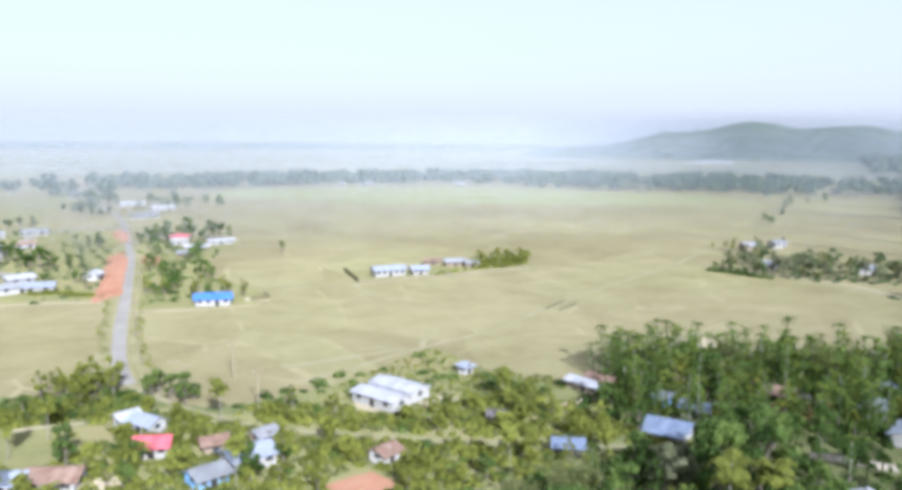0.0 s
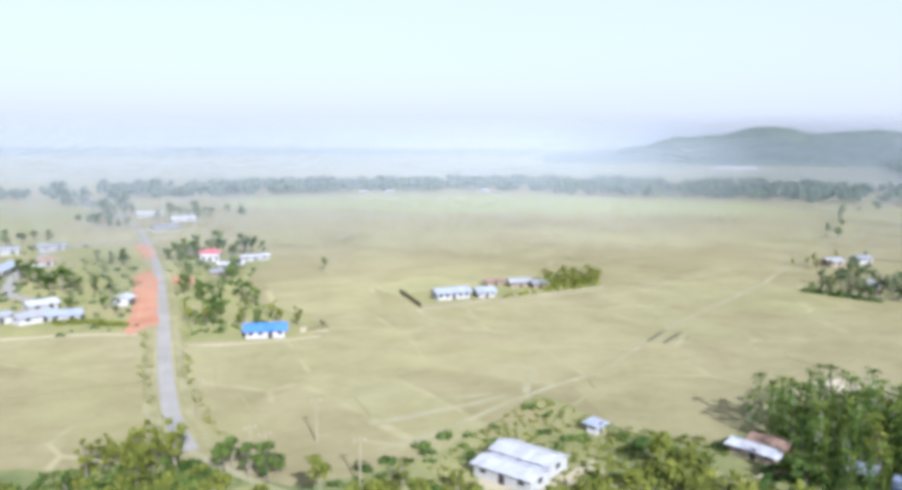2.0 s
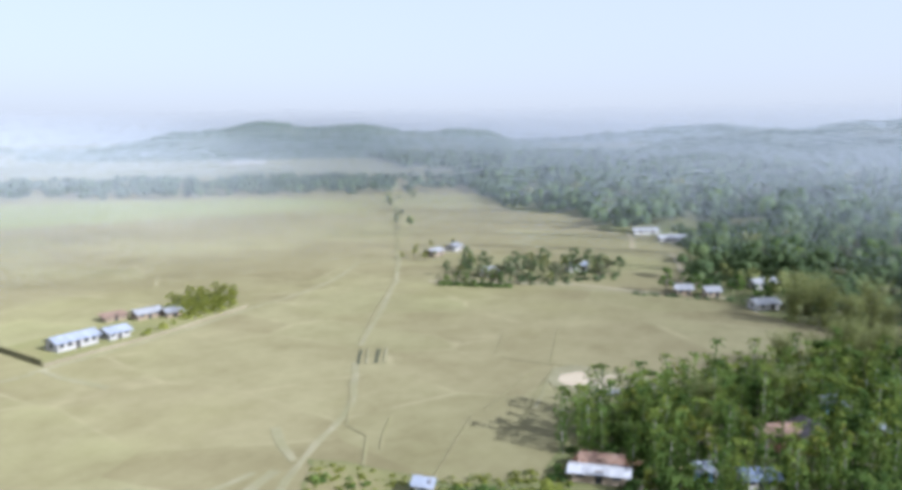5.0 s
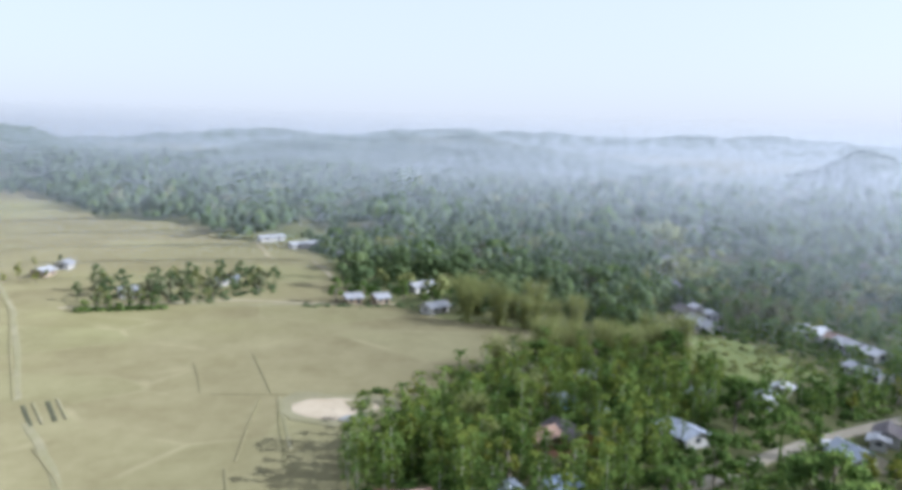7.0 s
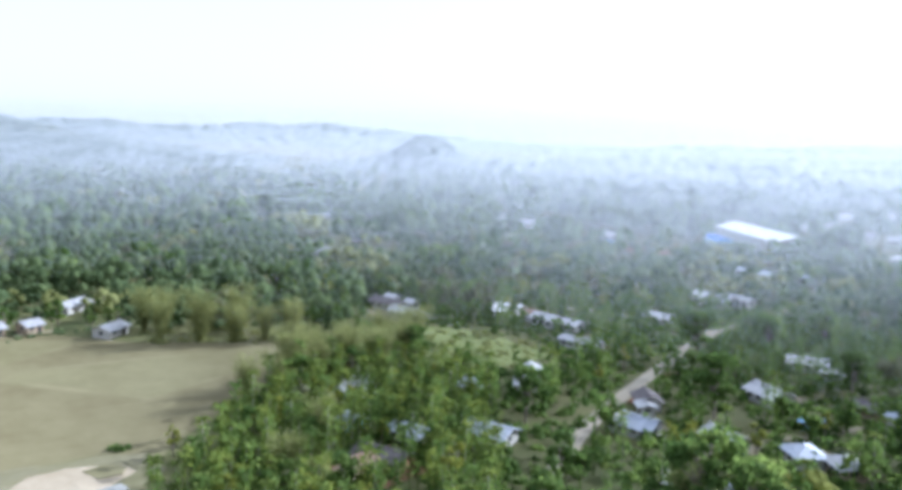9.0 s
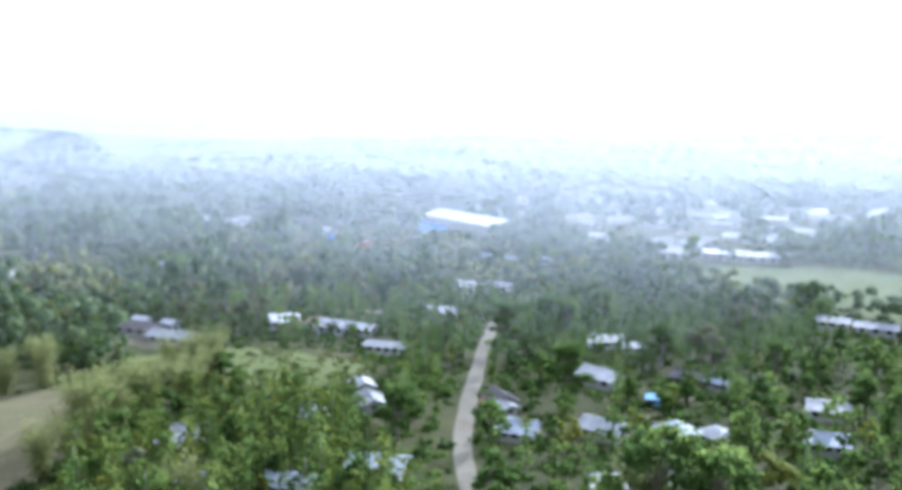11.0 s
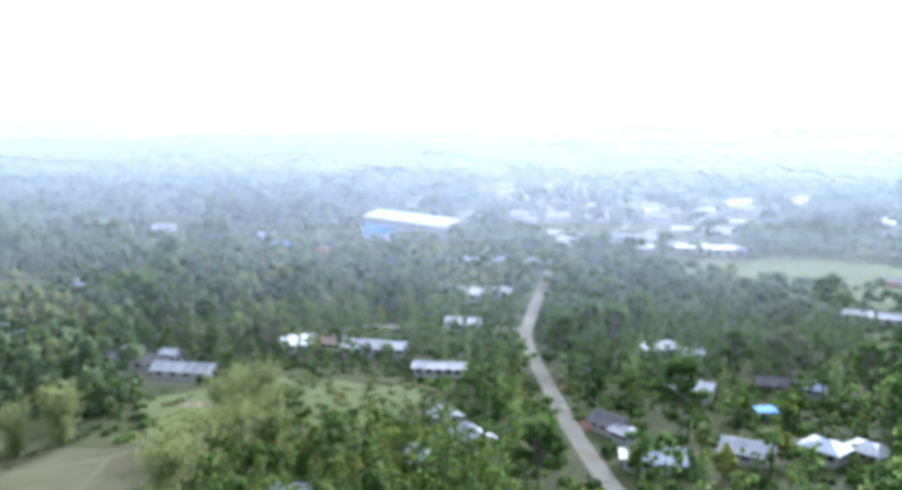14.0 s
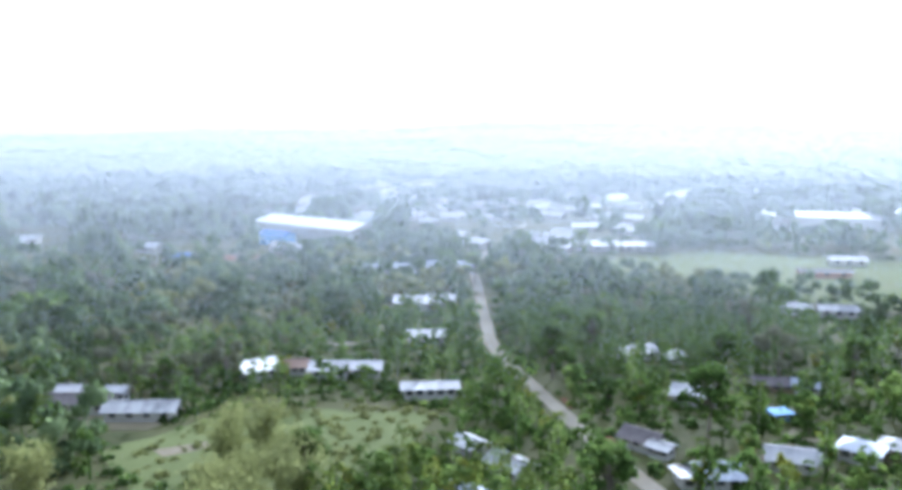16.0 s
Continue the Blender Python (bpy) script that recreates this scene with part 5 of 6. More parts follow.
FOOTPRINTS += [(94.5, 119, 4.0), (120, 95, 3.5), (229, 43, 5.5), (219, 44, 5.5), (210, 44, 5.0)]      # open ground before the long houses and sheds
SOLITARY = [(143.2, 2.5, 0.92), (135.5, -13, 0.75), (116.5, 31, 0.9), (109.5, -3, 0.7), (86, 1, 0.7), (133, 62, 0.78)]      # large trees that stand clear of the rest: x, y, size
FOOTPRINTS += [(x, y, 4.6 * k) for x, y, k in SOLITARY]
FOOTPRINTS += [(252, -164, 14.0), (240, -156, 12.0), (268, -158, 10.0)]      # open ground before the warehouse
FOOTPRINTS.append((44.5, 102, 5.0))      # the red earth heap stays bare
GROVE = [(109, 127), (117, 130), (132, 124), (144, 116), (156, 106), (166, 95), (172, 84), (172, 66), (160, 54), (146, 58), (130, 70), (114, 82), (97, 95), (93, 106), (96, 113), (104, 114)]
YARD = [(166, 52), (178, 64), (194, 66), (210, 52), (198, 33), (180, 22), (160, 24), (161, 44)]
MEADOWS = [[(225, -165), (262, -125), (300, -98), (312, -125), (290, -165), (250, -200)], [(138, -128), (128, -150), (93, -172), (40, -160), (-40, -140), (-40, -70), (54, -70), (86, -86), (116, -98), (134, -106)], [(30, -175), (-10, -235), (-160, -230), (-160, -130), (-60, -128)]]
t = spots(GROVE, 3.4, rng, 3.6, 0.4)
place(PALMS, t[:: 3], 0.75, 1.1, rng, "areca palms of the grove")
place(PALMS, t[1:: 6], 0.6, 0.95, rng, "areca palms of the grove")
place(BROADS, t[4:: 12], 0.8, 1.1, rng, "trees of the grove")
place(BRIGHTS, t[2:: 6], 0.8, 1.25, rng, "young trees of the grove")
EDGE_PALMS = [(108, 128.5), (112, 130), (116, 130.5), (120, 130), (124, 129), (128, 127.5), (132, 124), (126, 128)]
place(PALMS, EDGE_PALMS, 0.75, 0.98, rng, "areca palms of the grove")
palm_forms = []
for h, s in ((9.0, 71), (10.0, 72), (8.4, 73), (7.6, 74)):
    k, c, w = vine_palm(h * 0.9, s, 9, 3, 40)
    palm_forms.append((np.concatenate([np.array([tuple(p) for p in k[0]]), c[0], w[0]]), np.concatenate([np.array(k[1]), c[1] + len(k[0]), w[1] + len(k[0]) + len(c[0])])))
thicket = spots(GROVE, 3.1, rng, 3.6, 0.3, 0.9)
scatter_stuff("palm_thicket", palm_forms, np.concatenate([thicket[:: 3], thicket[1:: 3]]), 0.65, 1.1, M_PALM, "thicket of areca palms in the grove", "palms", rng)
scatter_stuff("palm_thicket", palm_forms, thicket[2:: 3], 0.7, 1.12, M_FRESH, "fresh green areca palms in the grove", "palms", rng)
tree_forms = []
for h, w, s in ((8.5, 2.0, 111), (7.5, 1.7, 112), (9.5, 2.1, 113), (6.2, 1.5, 114), (7.0, 1.9, 115)):
    k, c = broadleaf(h, w, 7, 14, 0.66, s, limbs=False, core=0.7, coarse=True)
    tree_forms.append((np.concatenate([k[0], c[0]]), np.concatenate([k[1], c[1] + len(k[0])])))
wide_forms = []
for h, w, s in ((8.0, 3.4, 141), (9.0, 3.8, 142), (7.0, 3.0, 143)):
    k, c = broadleaf(h, w, 15, 22, 0.66, s, limbs=False, core=0.62, lobe=0.8, coarse=True)
    wide_forms.append((np.concatenate([k[0], c[0]]), np.concatenate([k[1], c[1] + len(k[0])])))
scatter_stuff("grove_trees", tree_forms, spots(GROVE, 4.4, rng, 4.0, 0.3, 0.8), 0.45, 0.78, M_FRESH, "leafy yellow-green trees between the palms", "trees", rng)
SOUTH_GROVE = [(150, -14), (138, 8), (100, 0), (84, -30), (80, -56), (120, -52), (156, -48), (160, -30)]
scatter_stuff("grove_trees", tree_forms, spots(SOUTH_GROVE, 5.0, rng, 4.0, 0.3, 0.9), 0.55, 0.85, M_LEAF, "leafy trees between the southern palms", "trees", rng)
scatter_stuff("palm_thicket", palm_forms, spots(SOUTH_GROVE, 3.0, rng, 3.6, 0.0, 0.92), 0.65, 0.9, M_LEAF, "dusty grove of areca palms beyond the village", "palms", rng)
START_VILLAGE = [(-14, 166), (18, 160), (34, 142), (52, 140), (58, 126), (80, 126), (92, 128), (92, 108), (98, 90), (70, 92), (44, 96), (20, 106), (-14, 114)]
OPEN = [(-20, 152), (14, 150), (18, 138), (4, 130), (-20, 134)]
t = spots(START_VILLAGE, 4.6, rng, 2.0, 0.2, 1.0, (OPEN,))
place(BRIGHTS, t[:: 5], 0.5, 0.85, rng, "young trees of the village")
scatter_stuff("garden_trees", [(np.concatenate([k[0], c[0]]), np.concatenate([k[1], c[1] + len(k[0])])) for k, c in (broadleaf(3.6, 1.8, 12, 22, 0.55, s, limbs=False) for s in (121, 122, 123))], t[1:: 3], 0.6, 1.15, M_BRIGHT, "low yellow-green trees of the village gardens", "trees", rng)
place(BROADS, t[2:: 16], 0.45, 0.7, rng, "trees of the village")
place(COCONUTS, t[3:: 30], 0.55, 0.75, rng, "coconut palms of the village")
place(BANANAS, t[4:: 6], 0.8, 1.3, rng, "banana plants of the village")
scatter_stuff("shrubs", bushes, spots(START_VILLAGE, 2.1, rng, 1.9, 0.0, 0.92, (OPEN,)), 0.8, 2.1, M_BRIGHT, "thick yellow-green shrubs round the village houses", "shrubs", rng)
scatter_stuff("shrubs", bushes, spots(GROVE, 3.6, rng, 2.6, 0.0, 0.8), 0.8, 1.8, M_LEAF, "thick dark green shrubs below the palms", "shrubs", rng)
LUSH = [(-20, 164), (8, 168), (24, 163), (32, 152), (14, 150), (-20, 154)]
place(BRIGHTS, spots([(8, 168), (22, 164), (22, 158), (8, 161)], 2.6, rng, 2.0, 0.2), 0.9, 1.3, rng, "young trees of the village")
scatter_stuff("shrubs", bushes, spots(LUSH, 2.3, rng, 2.4, 0.0, 0.9), 0.7, 1.7, M_LEAF, "grey-green shrubs beside the tarred road", "shrubs", rng)
scatter_stuff("shrubs", bushes, spots(LUSH, 3.2, rng, 2.4, 0.0, 0.9), 0.8, 2.0, M_BRIGHT, "lush yellow-green shrubs beside the road", "shrubs", rng)
scatter_stuff("shrubs", bushes, np.concatenate([spots(START_VILLAGE, 2.7, rng, 1.8, 0.0, 0.75, (OPEN,)), spots(LUSH, 2.4, rng, 2.2, 0.0, 0.8)]), 0.5, 1.5, M_BAMBOO, "pale dusty shrubs round the village gardens", "shrubs", rng)
place(COCONUTS, [(-2, 140), (8, 143), (2, 136)], 0.65, 0.8, rng, "coconut palms of the village")
place(BROADS, [(26, 154), (29, 152), (31, 149), (33, 151), (-8, 160), (28, 157)], 0.55, 0.75, rng, "trees of the village")
WEST = [(60, 84), (104, 86), (122, 66), (128, 54), (138, 30), (146, 8), (120, 4), (100, -4), (60, -40), (20, -50), (20, 60)]
t = spots(WEST, 3.9, rng, 3.4, 1.3)
scatter_stuff("village_trees", wide_forms, t[:: 9], 0.6, 1.05, M_LEAF, "wide dark green trees between the village houses", "trees", rng)
scatter_stuff("village_trees", tree_forms, t[1:: 4], 0.55, 1.0, M_LEAF, "crowded leafy trees between the village houses", "trees", rng)
scatter_stuff("village_trees", tree_forms, t[2:: 4], 0.5, 0.9, M_FRESH, "yellow-green trees between the village houses", "trees", rng)
place(PALMS, t[1:: 10], 0.8, 1.0, rng, "areca palms of the village")
place(BRIGHTS, t[3:: 24], 0.8, 1.2, rng, "young trees of the village")
place(BROADS, t[5:: 12], 0.7, 1.0, rng, "trees of the village")
EAST = [(126, 66), (146, 56), (160, 52), (163, 26), (178, 20), (196, 30), (206, 46), (206, 66), (250, 60), (245, 0), (205, -30), (178, -60), (166, -40), (160, -16), (150, 8), (138, 34)]
t = spots(EAST, 4.0, rng, 3.4, 1.0, 1.0, (YARD,))
scatter_stuff("village_trees", wide_forms, t[:: 8], 0.6, 1.05, M_LEAF, "wide dark green trees along the concrete road", "trees", rng)
scatter_stuff("village_trees", tree_forms, t[1:: 4], 0.65, 1.05, M_LEAF, "leafy trees along the concrete road", "trees", rng)
place(BRIGHTS, t[1:: 35], 0.8, 1.3, rng, "young trees along the concrete road")
scatter_stuff("village_trees", tree_forms, t[4:: 7], 0.6, 1.0, M_FRESH, "yellow-green trees along the concrete road", "trees", rng)
place(PALMS, t[2:: 7], 0.7, 1.0, rng, "areca palms along the concrete road")
place(BIGS, [(150, -100), (158, -112), (140, -150), (110, -185), (165, -160), (300, -60), (290, -48), (320, -90)], 0.65, 0.95, rng, "large town trees")
place(BIGS, [(143, -22), (133, -32), (175, 59), (260, 55), (173, -95)], 0.6, 0.8, rng, "large village trees")
for x, y, k in SOLITARY:
    place(BIGS, [(x, y)], k, k + 0.04, rng, "large village trees")
place(DRYS, [(99, -2)], 1.3, 1.35, rng, "half-bare trees")
place(DRYS, [(102, -37), (98, -39), (235, 11), (231, 14), (218, 24), (214, 26), (207, 16), (210, 22), (152, 96), (222, 25)], 0.8, 1.15, rng, "half-bare trees")
place(BROADS, [(104, 83), (106, 80.2), (109, 75.8), (111.5, 71.6), (101, 86)], 0.75, 1.0, rng, "trees along the concrete road")
BAMBOO_SPOTS = [(217, 93), (213, 86), (222, 101), (211, 79), (226, 88), (230, 98), (219, 82), (181, 78), (176, 86), (171, 93), (178, 73), (174, 80), (181, 66), (186, 60), (177, 62), (184, 53), (168, 100), (190, 52), (172, 70)]
place(BAMBOOS, [p for p in BAMBOO_SPOTS if p[0] > 200] + [(208, 73), (236, 101)], 0.9, 1.35, rng, "bamboo clumps at the field's edge")
place(BAMBOOS, [p for p in BAMBOO_SPOTS if p[0] < 200] + [(178, 82), (182, 72), (174, 89)], 0.85, 1.15, rng, "bamboo clumps beside the palm grove")
scatter_stuff("undergrowth", bushes, [(x + rng.normal() * 2 + (1.5 if x > 200 else -1.5), y + rng.normal() * 2) for x, y in BAMBOO_SPOTS for k in range(5)], 0.7, 1.9, M_BAMBOO, "pale scrub at the foot of the bamboo", "bushes", rng)
place(BAMBOOS, [(128, 110), (122, 108), (140, 98)], 0.7, 0.9, rng, "bamboo clumps in the grove")
# trees of the farm compound, the islands of houses and the hamlet
t = spots([(157, 251), (178, 250), (187, 262), (188, 273), (164, 270)], 2.9, rng)
scatter_stuff("shrubs", bushes, np.concatenate([t, [(140, 250), (143, 252), (147, 251), (150, 254), (153, 253)]]), 0.9, 1.9, M_BRIGHT, "thick shrubs in the farm compound", "shrubs", rng)
scatter_stuff("compound_trees", wide_forms, t[:: 2], 0.42, 0.62, M_BRIGHT, "low round yellow-green trees in the farm compound", "trees", rng)
ISLAND = [(233, 203), (238, 189), (250, 172), (262, 160), (278, 160), (290, 180), (275, 205), (262, 225), (245, 218)]
t = spots(ISLAND, 7.0, rng, 3, 0.3)
scatter_stuff("island_trees", wide_forms, t[:: 2], 0.6, 1.05, M_WOODS, "dusty greyish green trees round the field houses", "trees", rng)
scatter_stuff("island_trees", wide_forms, spots(ISLAND, 9.0, rng, 3, 0.3, 0.6), 0.5, 0.9, M_BAMBOO, "pale feathery trees round the field houses", "trees", rng)
place(DRYS, t[1:: 2], 0.5, 0.8, rng, "half-bare trees round the field houses")
place(BRIGHTS, [(276, 250), (281, 247), (286, 240), (292, 252), (306, 252), (320, 248), (277, 240)], 0.7, 0.9, rng, "trees round the field houses")
scatter_stuff("shrubs", bushes, spots(ISLAND, 3.2, rng, 3, 0.3, 0.7, (), 0.45), 0.7, 1.8, M_WOODS, "greyish green shrubs round the field houses", "shrubs", rng)
scatter_stuff("hedge", bushes, [(232.5 + 0.14 * k + rng.uniform(-0.8, 0.8), 211 - 0.7 * k) for k in range(34)], 1.2, 2.2, M_LEAF, "dark clipped hedge before the field houses", "hedge", rng)
place(BROADS, [(233, 209), (233.5, 206), (234, 203), (234, 200), (235, 197), (236, 194), (237, 191)], 0.42, 0.5, rng, "dark hedge trees")
scatter_stuff("shrubs", bushes, [(242.6 + rng.normal() * 1.2, 112 + 1.1 * k + rng.normal()) for k in range(34)], 0.5, 1.5, M_WOODS, "greyish shrubs before the wood's edge houses", "shrubs", rng)
t = spots([(244, 148), (244, 122), (232, 104), (246, 96), (262, 120), (262, 140)], 6.5, rng, 3, 0.2)
place(BROADS, t, 0.5, 0.85, rng, "trees at the wood's edge")
place(BROADS, [(66, 380), (70, 386), (84, 388), (90, 384), (96, 388), (101, 379), (76, 392), (88, 394), (72, 382), (80, 386), (94, 386), (63, 385), (98, 384)], 0.85, 1.2, rng, "trees round the red-roofed house")
place(BRIGHTS, [(44, 262), (48, 256), (50, 262), (56, 252), (60, 250), (66, 250), (69, 244), (58, 256), (52, 268), (66, 256)], 0.8, 1.15, rng, "trees behind the blue-roofed house")
place(BROADS, [(110, 330), (72, 328), (78, 340), (84, 335), (60, 300), (66, 310)], 0.4, 0.6, rng, "small trees of the roadside yards")
round_forms = []
for hgt, w, s in ((6.5, 3.0, 131), (5.5, 2.7, 132), (7.5, 3.4, 133)):
    k, c = broadleaf(hgt, w, 8, 14, 0.8, s, limbs=False, core=0.75)
    round_forms.append((np.concatenate([k[0], c[0]]), np.concatenate([k[1], c[1] + len(k[0])])))
scatter_stuff("hamlet_trees", round_forms, spots([(-90, 268), (-24, 272), (-24, 340), (-30, 460), (-90, 470)], 10, rng, 8, 0.6, 0.75), 0.5, 1.0, M_WOODS, "dusty green trees of the roadside hamlet", "trees", rng)
HAMLET = [(-6, 482), (-2, 478), (7, 456), (14, 472), (19, 471), (25, 461), (0, 448), (-11, 464), (10, 353), (8, 357), (12, 349), (16, 331), (19, 327), (22, 326), (13, 336)]
place(BROADS, HAMLET, 0.75, 1.1, rng, "trees of the roadside hamlet")
place(BROADS, [(38, 399), (42, 388), (45, 377), (46, 384), (24, 327), (32, 317), (28, 322), (18, 296), (27, 290), (29, 283)], 0.5, 0.75, rng, "small trees of the roadside hamlet")
scatter_stuff("hedge", bushes, [(13 + 0.5 * k + rng.uniform(-1, 1), 279 - 0.36 * k + rng.uniform(-2.5, 2.5)) for k in range(34)], 0.9, 1.9, M_BRIGHT, "thick green hedge at the hamlet's edge", "hedge", rng)
scatter_stuff("field_trees", round_forms, [(48 + 18 * k + rng.normal() * 2, 575 - 53 * k + rng.normal() * 3) for k in np.linspace(0, 1, 14)] + [(50 + 40 * k, 690 - 56 * k + rng.normal() * 4) for k in np.linspace(0, 1, 12)], 0.6, 1.0, M_WOODS, "row of dusty trees along the far road", "trees", rng)
YARDS_EAST = [(42, 246), (66, 240), (74, 246), (70, 270), (68, 300), (92, 345), (104, 366), (98, 396), (66, 398), (58, 360), (50, 310)]
scatter_stuff("hamlet_trees", round_forms, spots(YARDS_EAST, 7.5, rng, 5, 0.6, 0.7, (), 0.45), 0.5, 0.95, M_FRESH, "green trees of the roadside yards", "trees", rng)
scatter_stuff("undergrowth", bushes, spots(YARDS_EAST, 4.0, rng, 4, 0.2, 0.7, (), 0.4), 0.5, 1.5, M_FRESH, "bushes and hedges of the roadside yards", "bushes", rng)
scatter_stuff("undergrowth", bushes, spots([(-60, 266), (28, 260), (36, 264), (46, 330), (54, 395), (38, 450), (-40, 460)], 5.0, rng, 6, 0.2, 0.7, (), 0.4), 0.6, 1.7, M_WOODS, "bushes between the hamlet houses", "bushes", rng)
MID = [(88, 548), (150, 562), (152, 576), (90, 570)]
scatter_stuff("field_trees", round_forms, np.concatenate([spots(MID, 9, rng, 3, 0.5, 0.8), spots([(58, 640), (66, 590), (72, 580), (98, 640), (70, 760), (50, 760)], 12, rng, 3, 0.5, 0.8)]), 0.9, 1.4, M_WOODS, "dusty trees in the far fields", "trees", rng)
place(BROADS, [(374, 299), (378, 301), (391, 317), (430, 335), (448, 349), (470, 365), (500, 384), (530, 392), (560, 400), (585, 398), (545, 388)], 0.5, 0.9, rng, "trees along the ditch")
scatter_stuff("shrubs", bushes, [(157, 125.4), (157.6, 126), (156.6, 124.6)], 1.0, 1.5, M_LEAF, "dark round shrub on the weedy bank", "shrubs", rng)
place(BRIGHTS, [(153, 118), (150, 119), (100, 108), (86, 121)], 0.6, 0.8, rng, "young trees at the field's edge")
for o in FIRST:      # the first of each kind stands among the village trees as well
    i = FIRST.index(o)
    o.matrix_basis = pose(52 + 5.5 * (i % 8) + 1.7 * (i % 3), 64 + 6.0 * (i // 8), 0.04)

# woods and undergrowth that nobody counts
scatter_stuff("undergrowth", bushes, spots([(186, 66), (210, 71), (212, 64), (188, 58)], 2.6, rng, 2, 0, 0.85), 0.6, 1.6, M_LEAF, "low green scrub at the end of the field", "bushes", rng)
PLOT = [(50, 124), (50, 144), (70, 154), (89, 166), (94, 150), (90, 136), (80, 124)]
NEAR_GROUND = [(-14, 166), (34, 144), (88, 160), (92, 128), (136, 124), (168, 104), (186, 66), (206, 60), (240, 60), (245, 0), (180, -60), (60, -60), (20, -40), (20, 90), (-14, 110)]
scatter_stuff("undergrowth", bushes, spots(NEAR_GROUND, 3.5, rng, 2.4, 0.3, 0.8, (YARD, OPEN, START_VILLAGE, PLOT)), 0.8, 2.4, M_LEAF, "dark green bushes under the village trees", "bushes", rng)
scatter_stuff("undergrowth", bushes, spots(NEAR_GROUND, 4.8, rng, 2.4, 0.3, 0.8, (YARD, OPEN)), 0.6, 1.8, M_FRESH, "fresh green bushes and weeds between the houses", "bushes", rng)
scatter_stuff("undergrowth", bushes, spots([(54, 143), (70, 152), (89, 163), (91, 150), (88, 138), (78, 128), (50, 124)], 1.5, rng, 2, 0.2, 0.9), 0.3, 0.85, M_BRIGHT, "tall weeds round the white house", "weeds", rng)
BACKYARD = [(76, 128), (84, 138), (92, 142), (99, 131), (100, 116), (88, 114), (78, 119)]
scatter_stuff("undergrowth", bushes, spots(BACKYARD, 1.9, rng, 2, 0.1, 0.9), 0.4, 1.2, M_BRIGHT, "yellow-green weeds beside the long shed", "weeds", rng)
scatter_stuff("undergrowth", bushes, spots(BACKYARD, 2.6, rng, 2, 0.1, 0.8), 0.4, 1.1, M_BAMBOO, "pale dry weeds beside the long shed", "weeds", rng)
verge_line = [(x + s, y) for s in (-4.4, 4.2) for x, y in ((32, 226), (29, 212), (28, 200), (27, 190), (26, 178), (30, 218), (36, 250), (34, 240))]
scatter_stuff("verge_bushes", bushes, [(x + rng.uniform(-0.8, 0.8), y + rng.uniform(-6, 6)) for x, y in verge_line for k in range(26)], 0.15, 0.5, M_BRIGHT, "low bushes along the tarred road", "bushes", rng)
WOODS = [(206, 62), (216, 76), (232, 100), (262, 112), (264, 136), (300, 138), (345, 148), (388, 164), (406, 205), (470, 225), (486, 285), (575, 340), (640, 382), (820, 420), (900, 0), (700, -420), (330, -600), (0, -500), (-200, -300),
         (-60, -60), (60, -60), (84, -58), (160, -50), (180, -60), (205, -30), (248, 0)]
TOWNS = (TOWN_A, TOWN_B)
mid_forms, far_tree = far_forms(7.6, 4.8, 7, 11, 1.0, (91, 92, 93, 94), 0.85), far_forms(8.5, 7.0, 4, 3, 2.2, (95, 96, 97), 1.35)
t = spots(WOODS, 6.8, rng, 4.5, 0.5, 0.95, MEADOWS, 0.32)
d = np.hypot(t[:, 0] - 60, t[:, 1] - 110)
thin = np.ones(len(t), bool)
for p in TOWNS:
    thin &= ~inside(p, t[:, 0], t[:, 1]) | (rng.uniform(size=len(t)) < 0.2)
near = t[(d < 330) & thin]
KINDS = ((M_WOODS, 0.55, 1.35, "dusty green"), (M_LEAF, 0.7, 1.7, "dark green"), (M_BAMBOO, 0.6, 1.2, "pale feathery"), (M_DRY, 0.6, 1.2, "half-bare greyish"))


def kinds_of(pts):
    """Which kind of wood grows at each point: kinds keep together in clumps."""
    v = np.array([noise.noise((x * 0.03, y * 0.03, 21.0)) + 0.35 * noise.noise((x * 0.12, y * 0.12, 4.0)) for x, y in pts])
    return np.select([v > 0.4, v < -0.36, v > 0.32], [1, 2, 3], 0)


under_wood = spots(WOODS, 6.2, rng, 4.0, 0.2, 0.9, MEADOWS, 0.3)
under_wood = under_wood[(np.hypot(under_wood[:, 0] - 80, under_wood[:, 1] - 130) < 300) & ~inside(TOWN_A, under_wood[:, 0], under_wood[:, 1])]
scatter_stuff("undergrowth", bushes, under_wood, 1.6, 3.6, M_WOODS, "thick understory of the village woods", "bushes", rng)
for part_of, place_words in ((near[near[:, 1] > -60], "woods behind the village"), (near[near[:, 1] <= -60], "woods round the town")):
    sort = kinds_of(part_of)
    for k, (mat, low, high, words) in enumerate(KINDS):
        scatter_stuff("woods", mid_forms, part_of[sort == k], low, high, mat, words + " " + place_words, "woods", rng)
t = spots(WOODS, 11.5, rng, 5, 0.5, 0.95, MEADOWS, 0.3)
d = np.hypot(t[:, 0] - 60, t[:, 1] - 110)
bearing = np.degrees(np.arctan2(t[:, 1] - 110, t[:, 0] - 60))
thin = d >= 330
for p in TOWNS:
    thin &= ~inside(p, t[:, 0], t[:, 1]) | (rng.uniform(size=len(t)) < 0.22)
far_east = t[thin & (bearing > -28)]
sort = kinds_of(far_east)
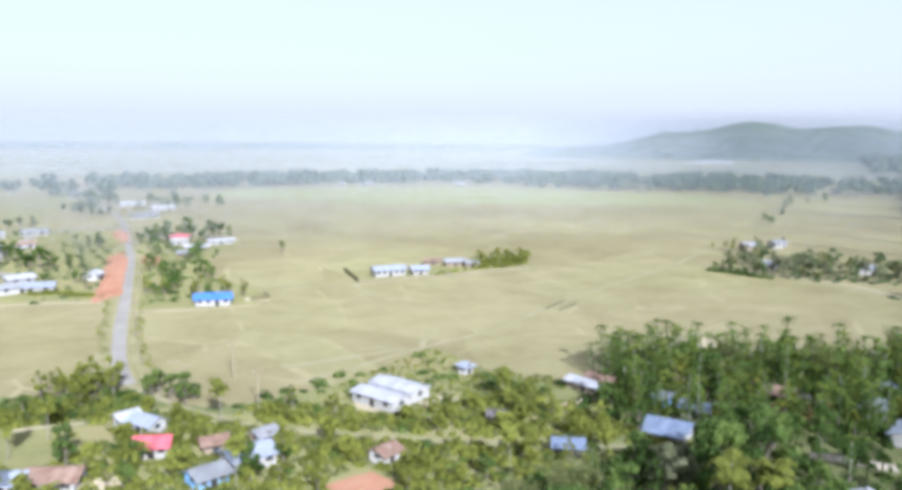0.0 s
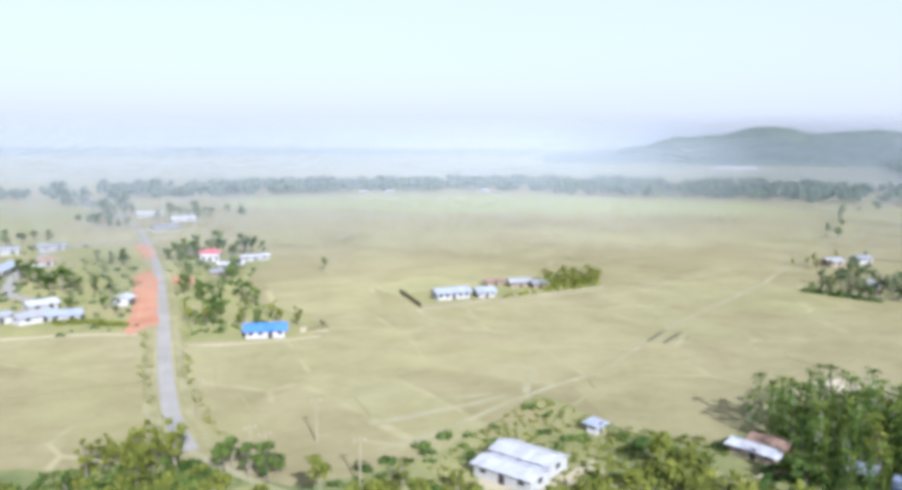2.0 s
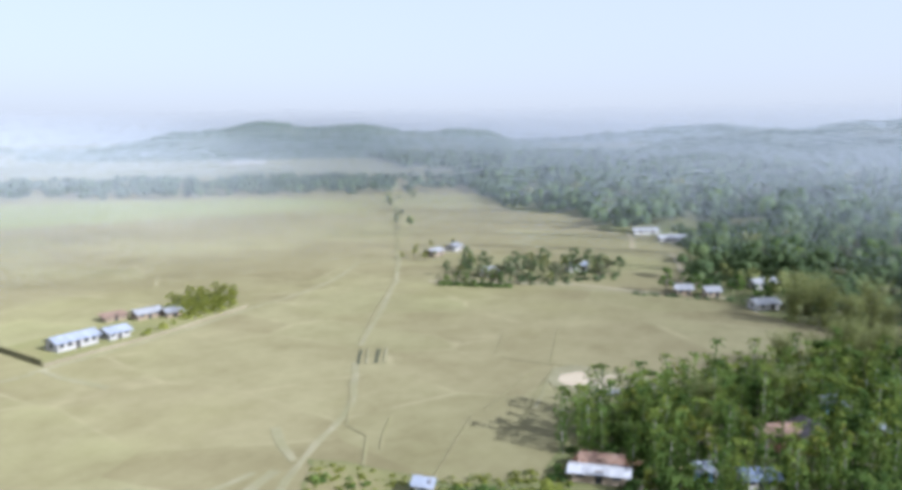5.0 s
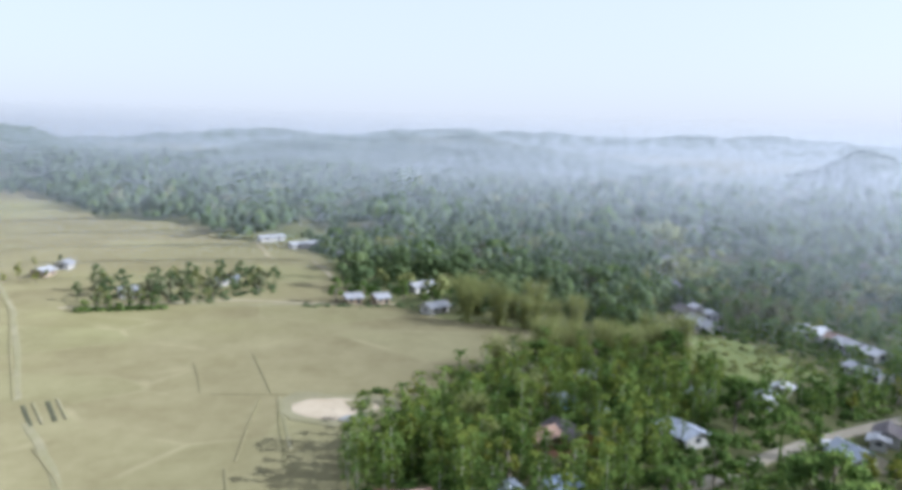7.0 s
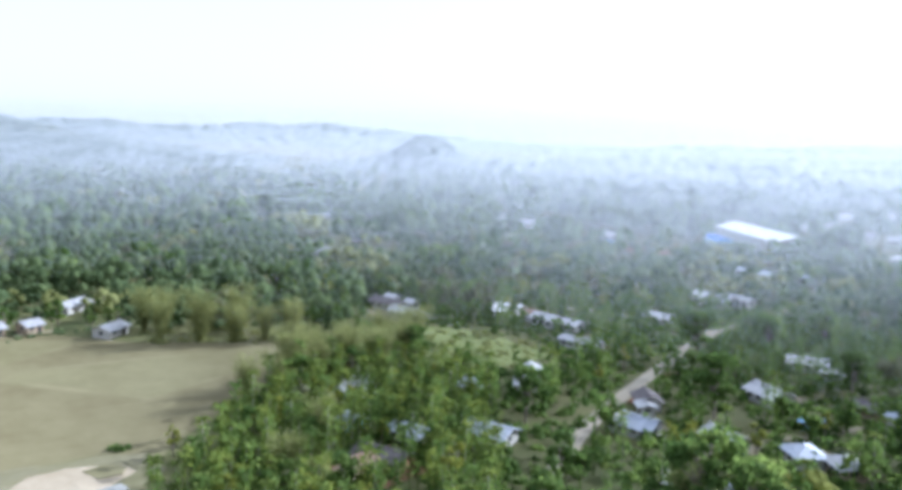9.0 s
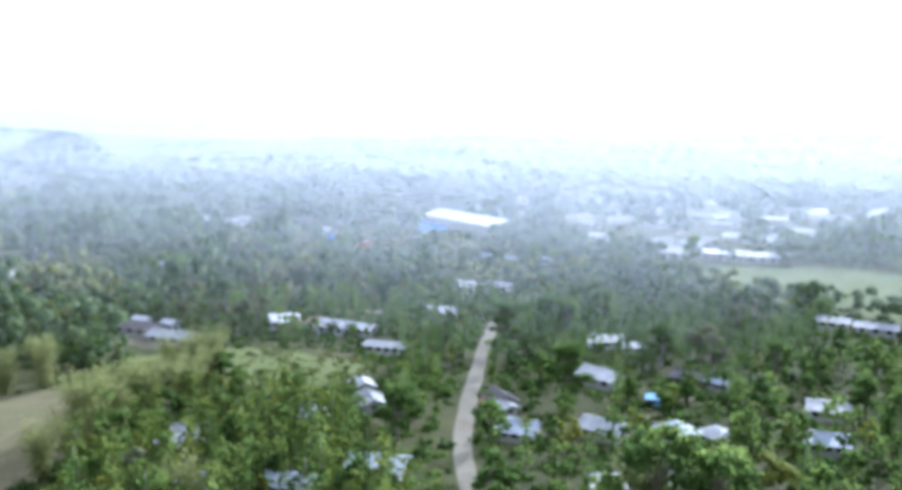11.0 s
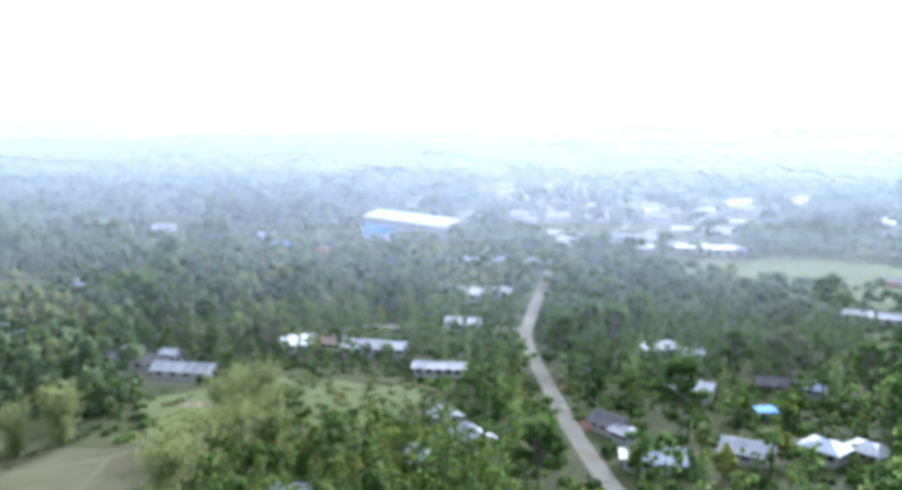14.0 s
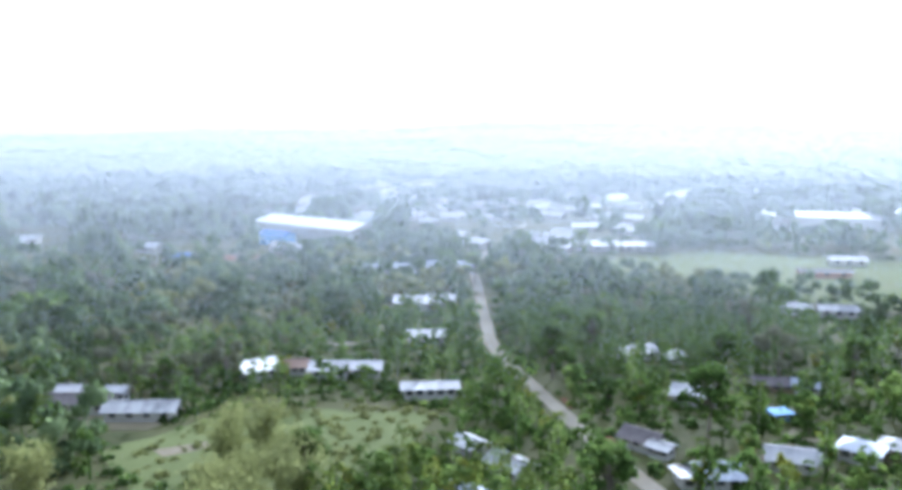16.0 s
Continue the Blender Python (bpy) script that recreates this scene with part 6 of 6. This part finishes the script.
for k, (mat, low, high, words) in enumerate(KINDS):
    scatter_stuff("far_woods", far_tree, far_east[sort == k], low, high, mat, words + " woods running far to the hills", "woods", rng)
scatter_stuff("far_woods", far_tree, t[thin & (bearing <= -28)], 0.6, 1.6, M_WOODS, "pale bluish woods round the far town", "woods", rng)
FAR_EAST = [(640, 390), (820, 420), (900, 0), (1180, -20), (1100, 500), (900, 520)]
scatter_stuff("far_woods", far_tree, spots(FAR_EAST, 22, rng, 5, 0.5, 0.8, (), 0.5), 0.7, 1.5, M_WOODS, "thinning woods below the eastern hills", "woods", rng)
OUTER_SOUTH = [(330, -600), (700, -420), (900, 0), (1150, 0), (1000, -700), (400, -1000), (-300, -900), (-500, -300), (-200, -300), (0, -500)]
scatter_stuff("far_woods", far_tree, spots(OUTER_SOUTH, 22, rng, 5, 0.5, 0.8, (), 0.5), 0.6, 1.25, M_WOODS, "pale hazy woods before the last hills", "woods", rng)
BELT = [(-420, 676), (17, 706), (60, 713), (85, 715), (150, 724), (300, 730), (398, 702), (450, 612), (502, 540), (556, 456), (630, 425), (690, 400), (820, 440), (760, 580), (650, 720), (540, 860), (300, 900), (-420, 820)]
scatter_stuff("tree_belt", far_tree, spots(BELT, 12, rng, 14, 2, 0.9, (), 0.38), 0.5, 1.15, M_WOODS, "long belt of trees across the plain", "trees", rng)
OUTER_EAST = [(650, 400), (830, 430), (1000, 640), (1500, 1000), (1700, 500), (1200, 150), (900, 100)]
scatter_stuff("far_woods", far_tree, spots(OUTER_EAST, 21, rng, 5, 0.5, 0.62), 1.2, 2.0, M_WOODS, "hazy woods and clearings below the hills", "woods", rng)


scatter_stuff("undergrowth", bushes, spots(YARD, 2.7, rng, 2, 0.2, 0.7), 0.4, 1.6, M_BAMBOO, "pale bushes scattered over the clearing", "bushes", rng)


# ---- poles by the road ----
def pole(x, y, h, label="slim pale concrete electricity pole"):
    root = tagged(new("electricity_pole"), label, "pole", "poles along the road")
    root.location = (x, y, 0)
    bm = bmesh.new()
    bmesh.ops.create_cone(bm, cap_ends=True, segments=8, radius1=0.16, radius2=0.1, depth=h + 0.3, matrix=Matrix.Translation((0, 0, h / 2 - 0.15)))
    part("post", bm, M_PALE, root)
    bm = bmesh.new()
    box(bm, -0.9, -0.06, h - 0.6, 0.9, 0.06, h - 0.48)
    part("crossarm", bm, M_WOOD, root)
    for k in (-0.8, 0, 0.8):
        bm = bmesh.new()
        bmesh.ops.create_cone(bm, cap_ends=True, segments=6, radius1=0.06, radius2=0.04, depth=0.2, matrix=Matrix.Translation((k, 0, h - 0.38)))
        part("insulator", bm, M_WHITE_SHEET, root)


for px, py in ((43, 161), (30, 154), (28.5, 181), (42, 141), (33.5, 217), (31, 150), (43, 262), (55, 318)):
    pole(px, py, 7.5)
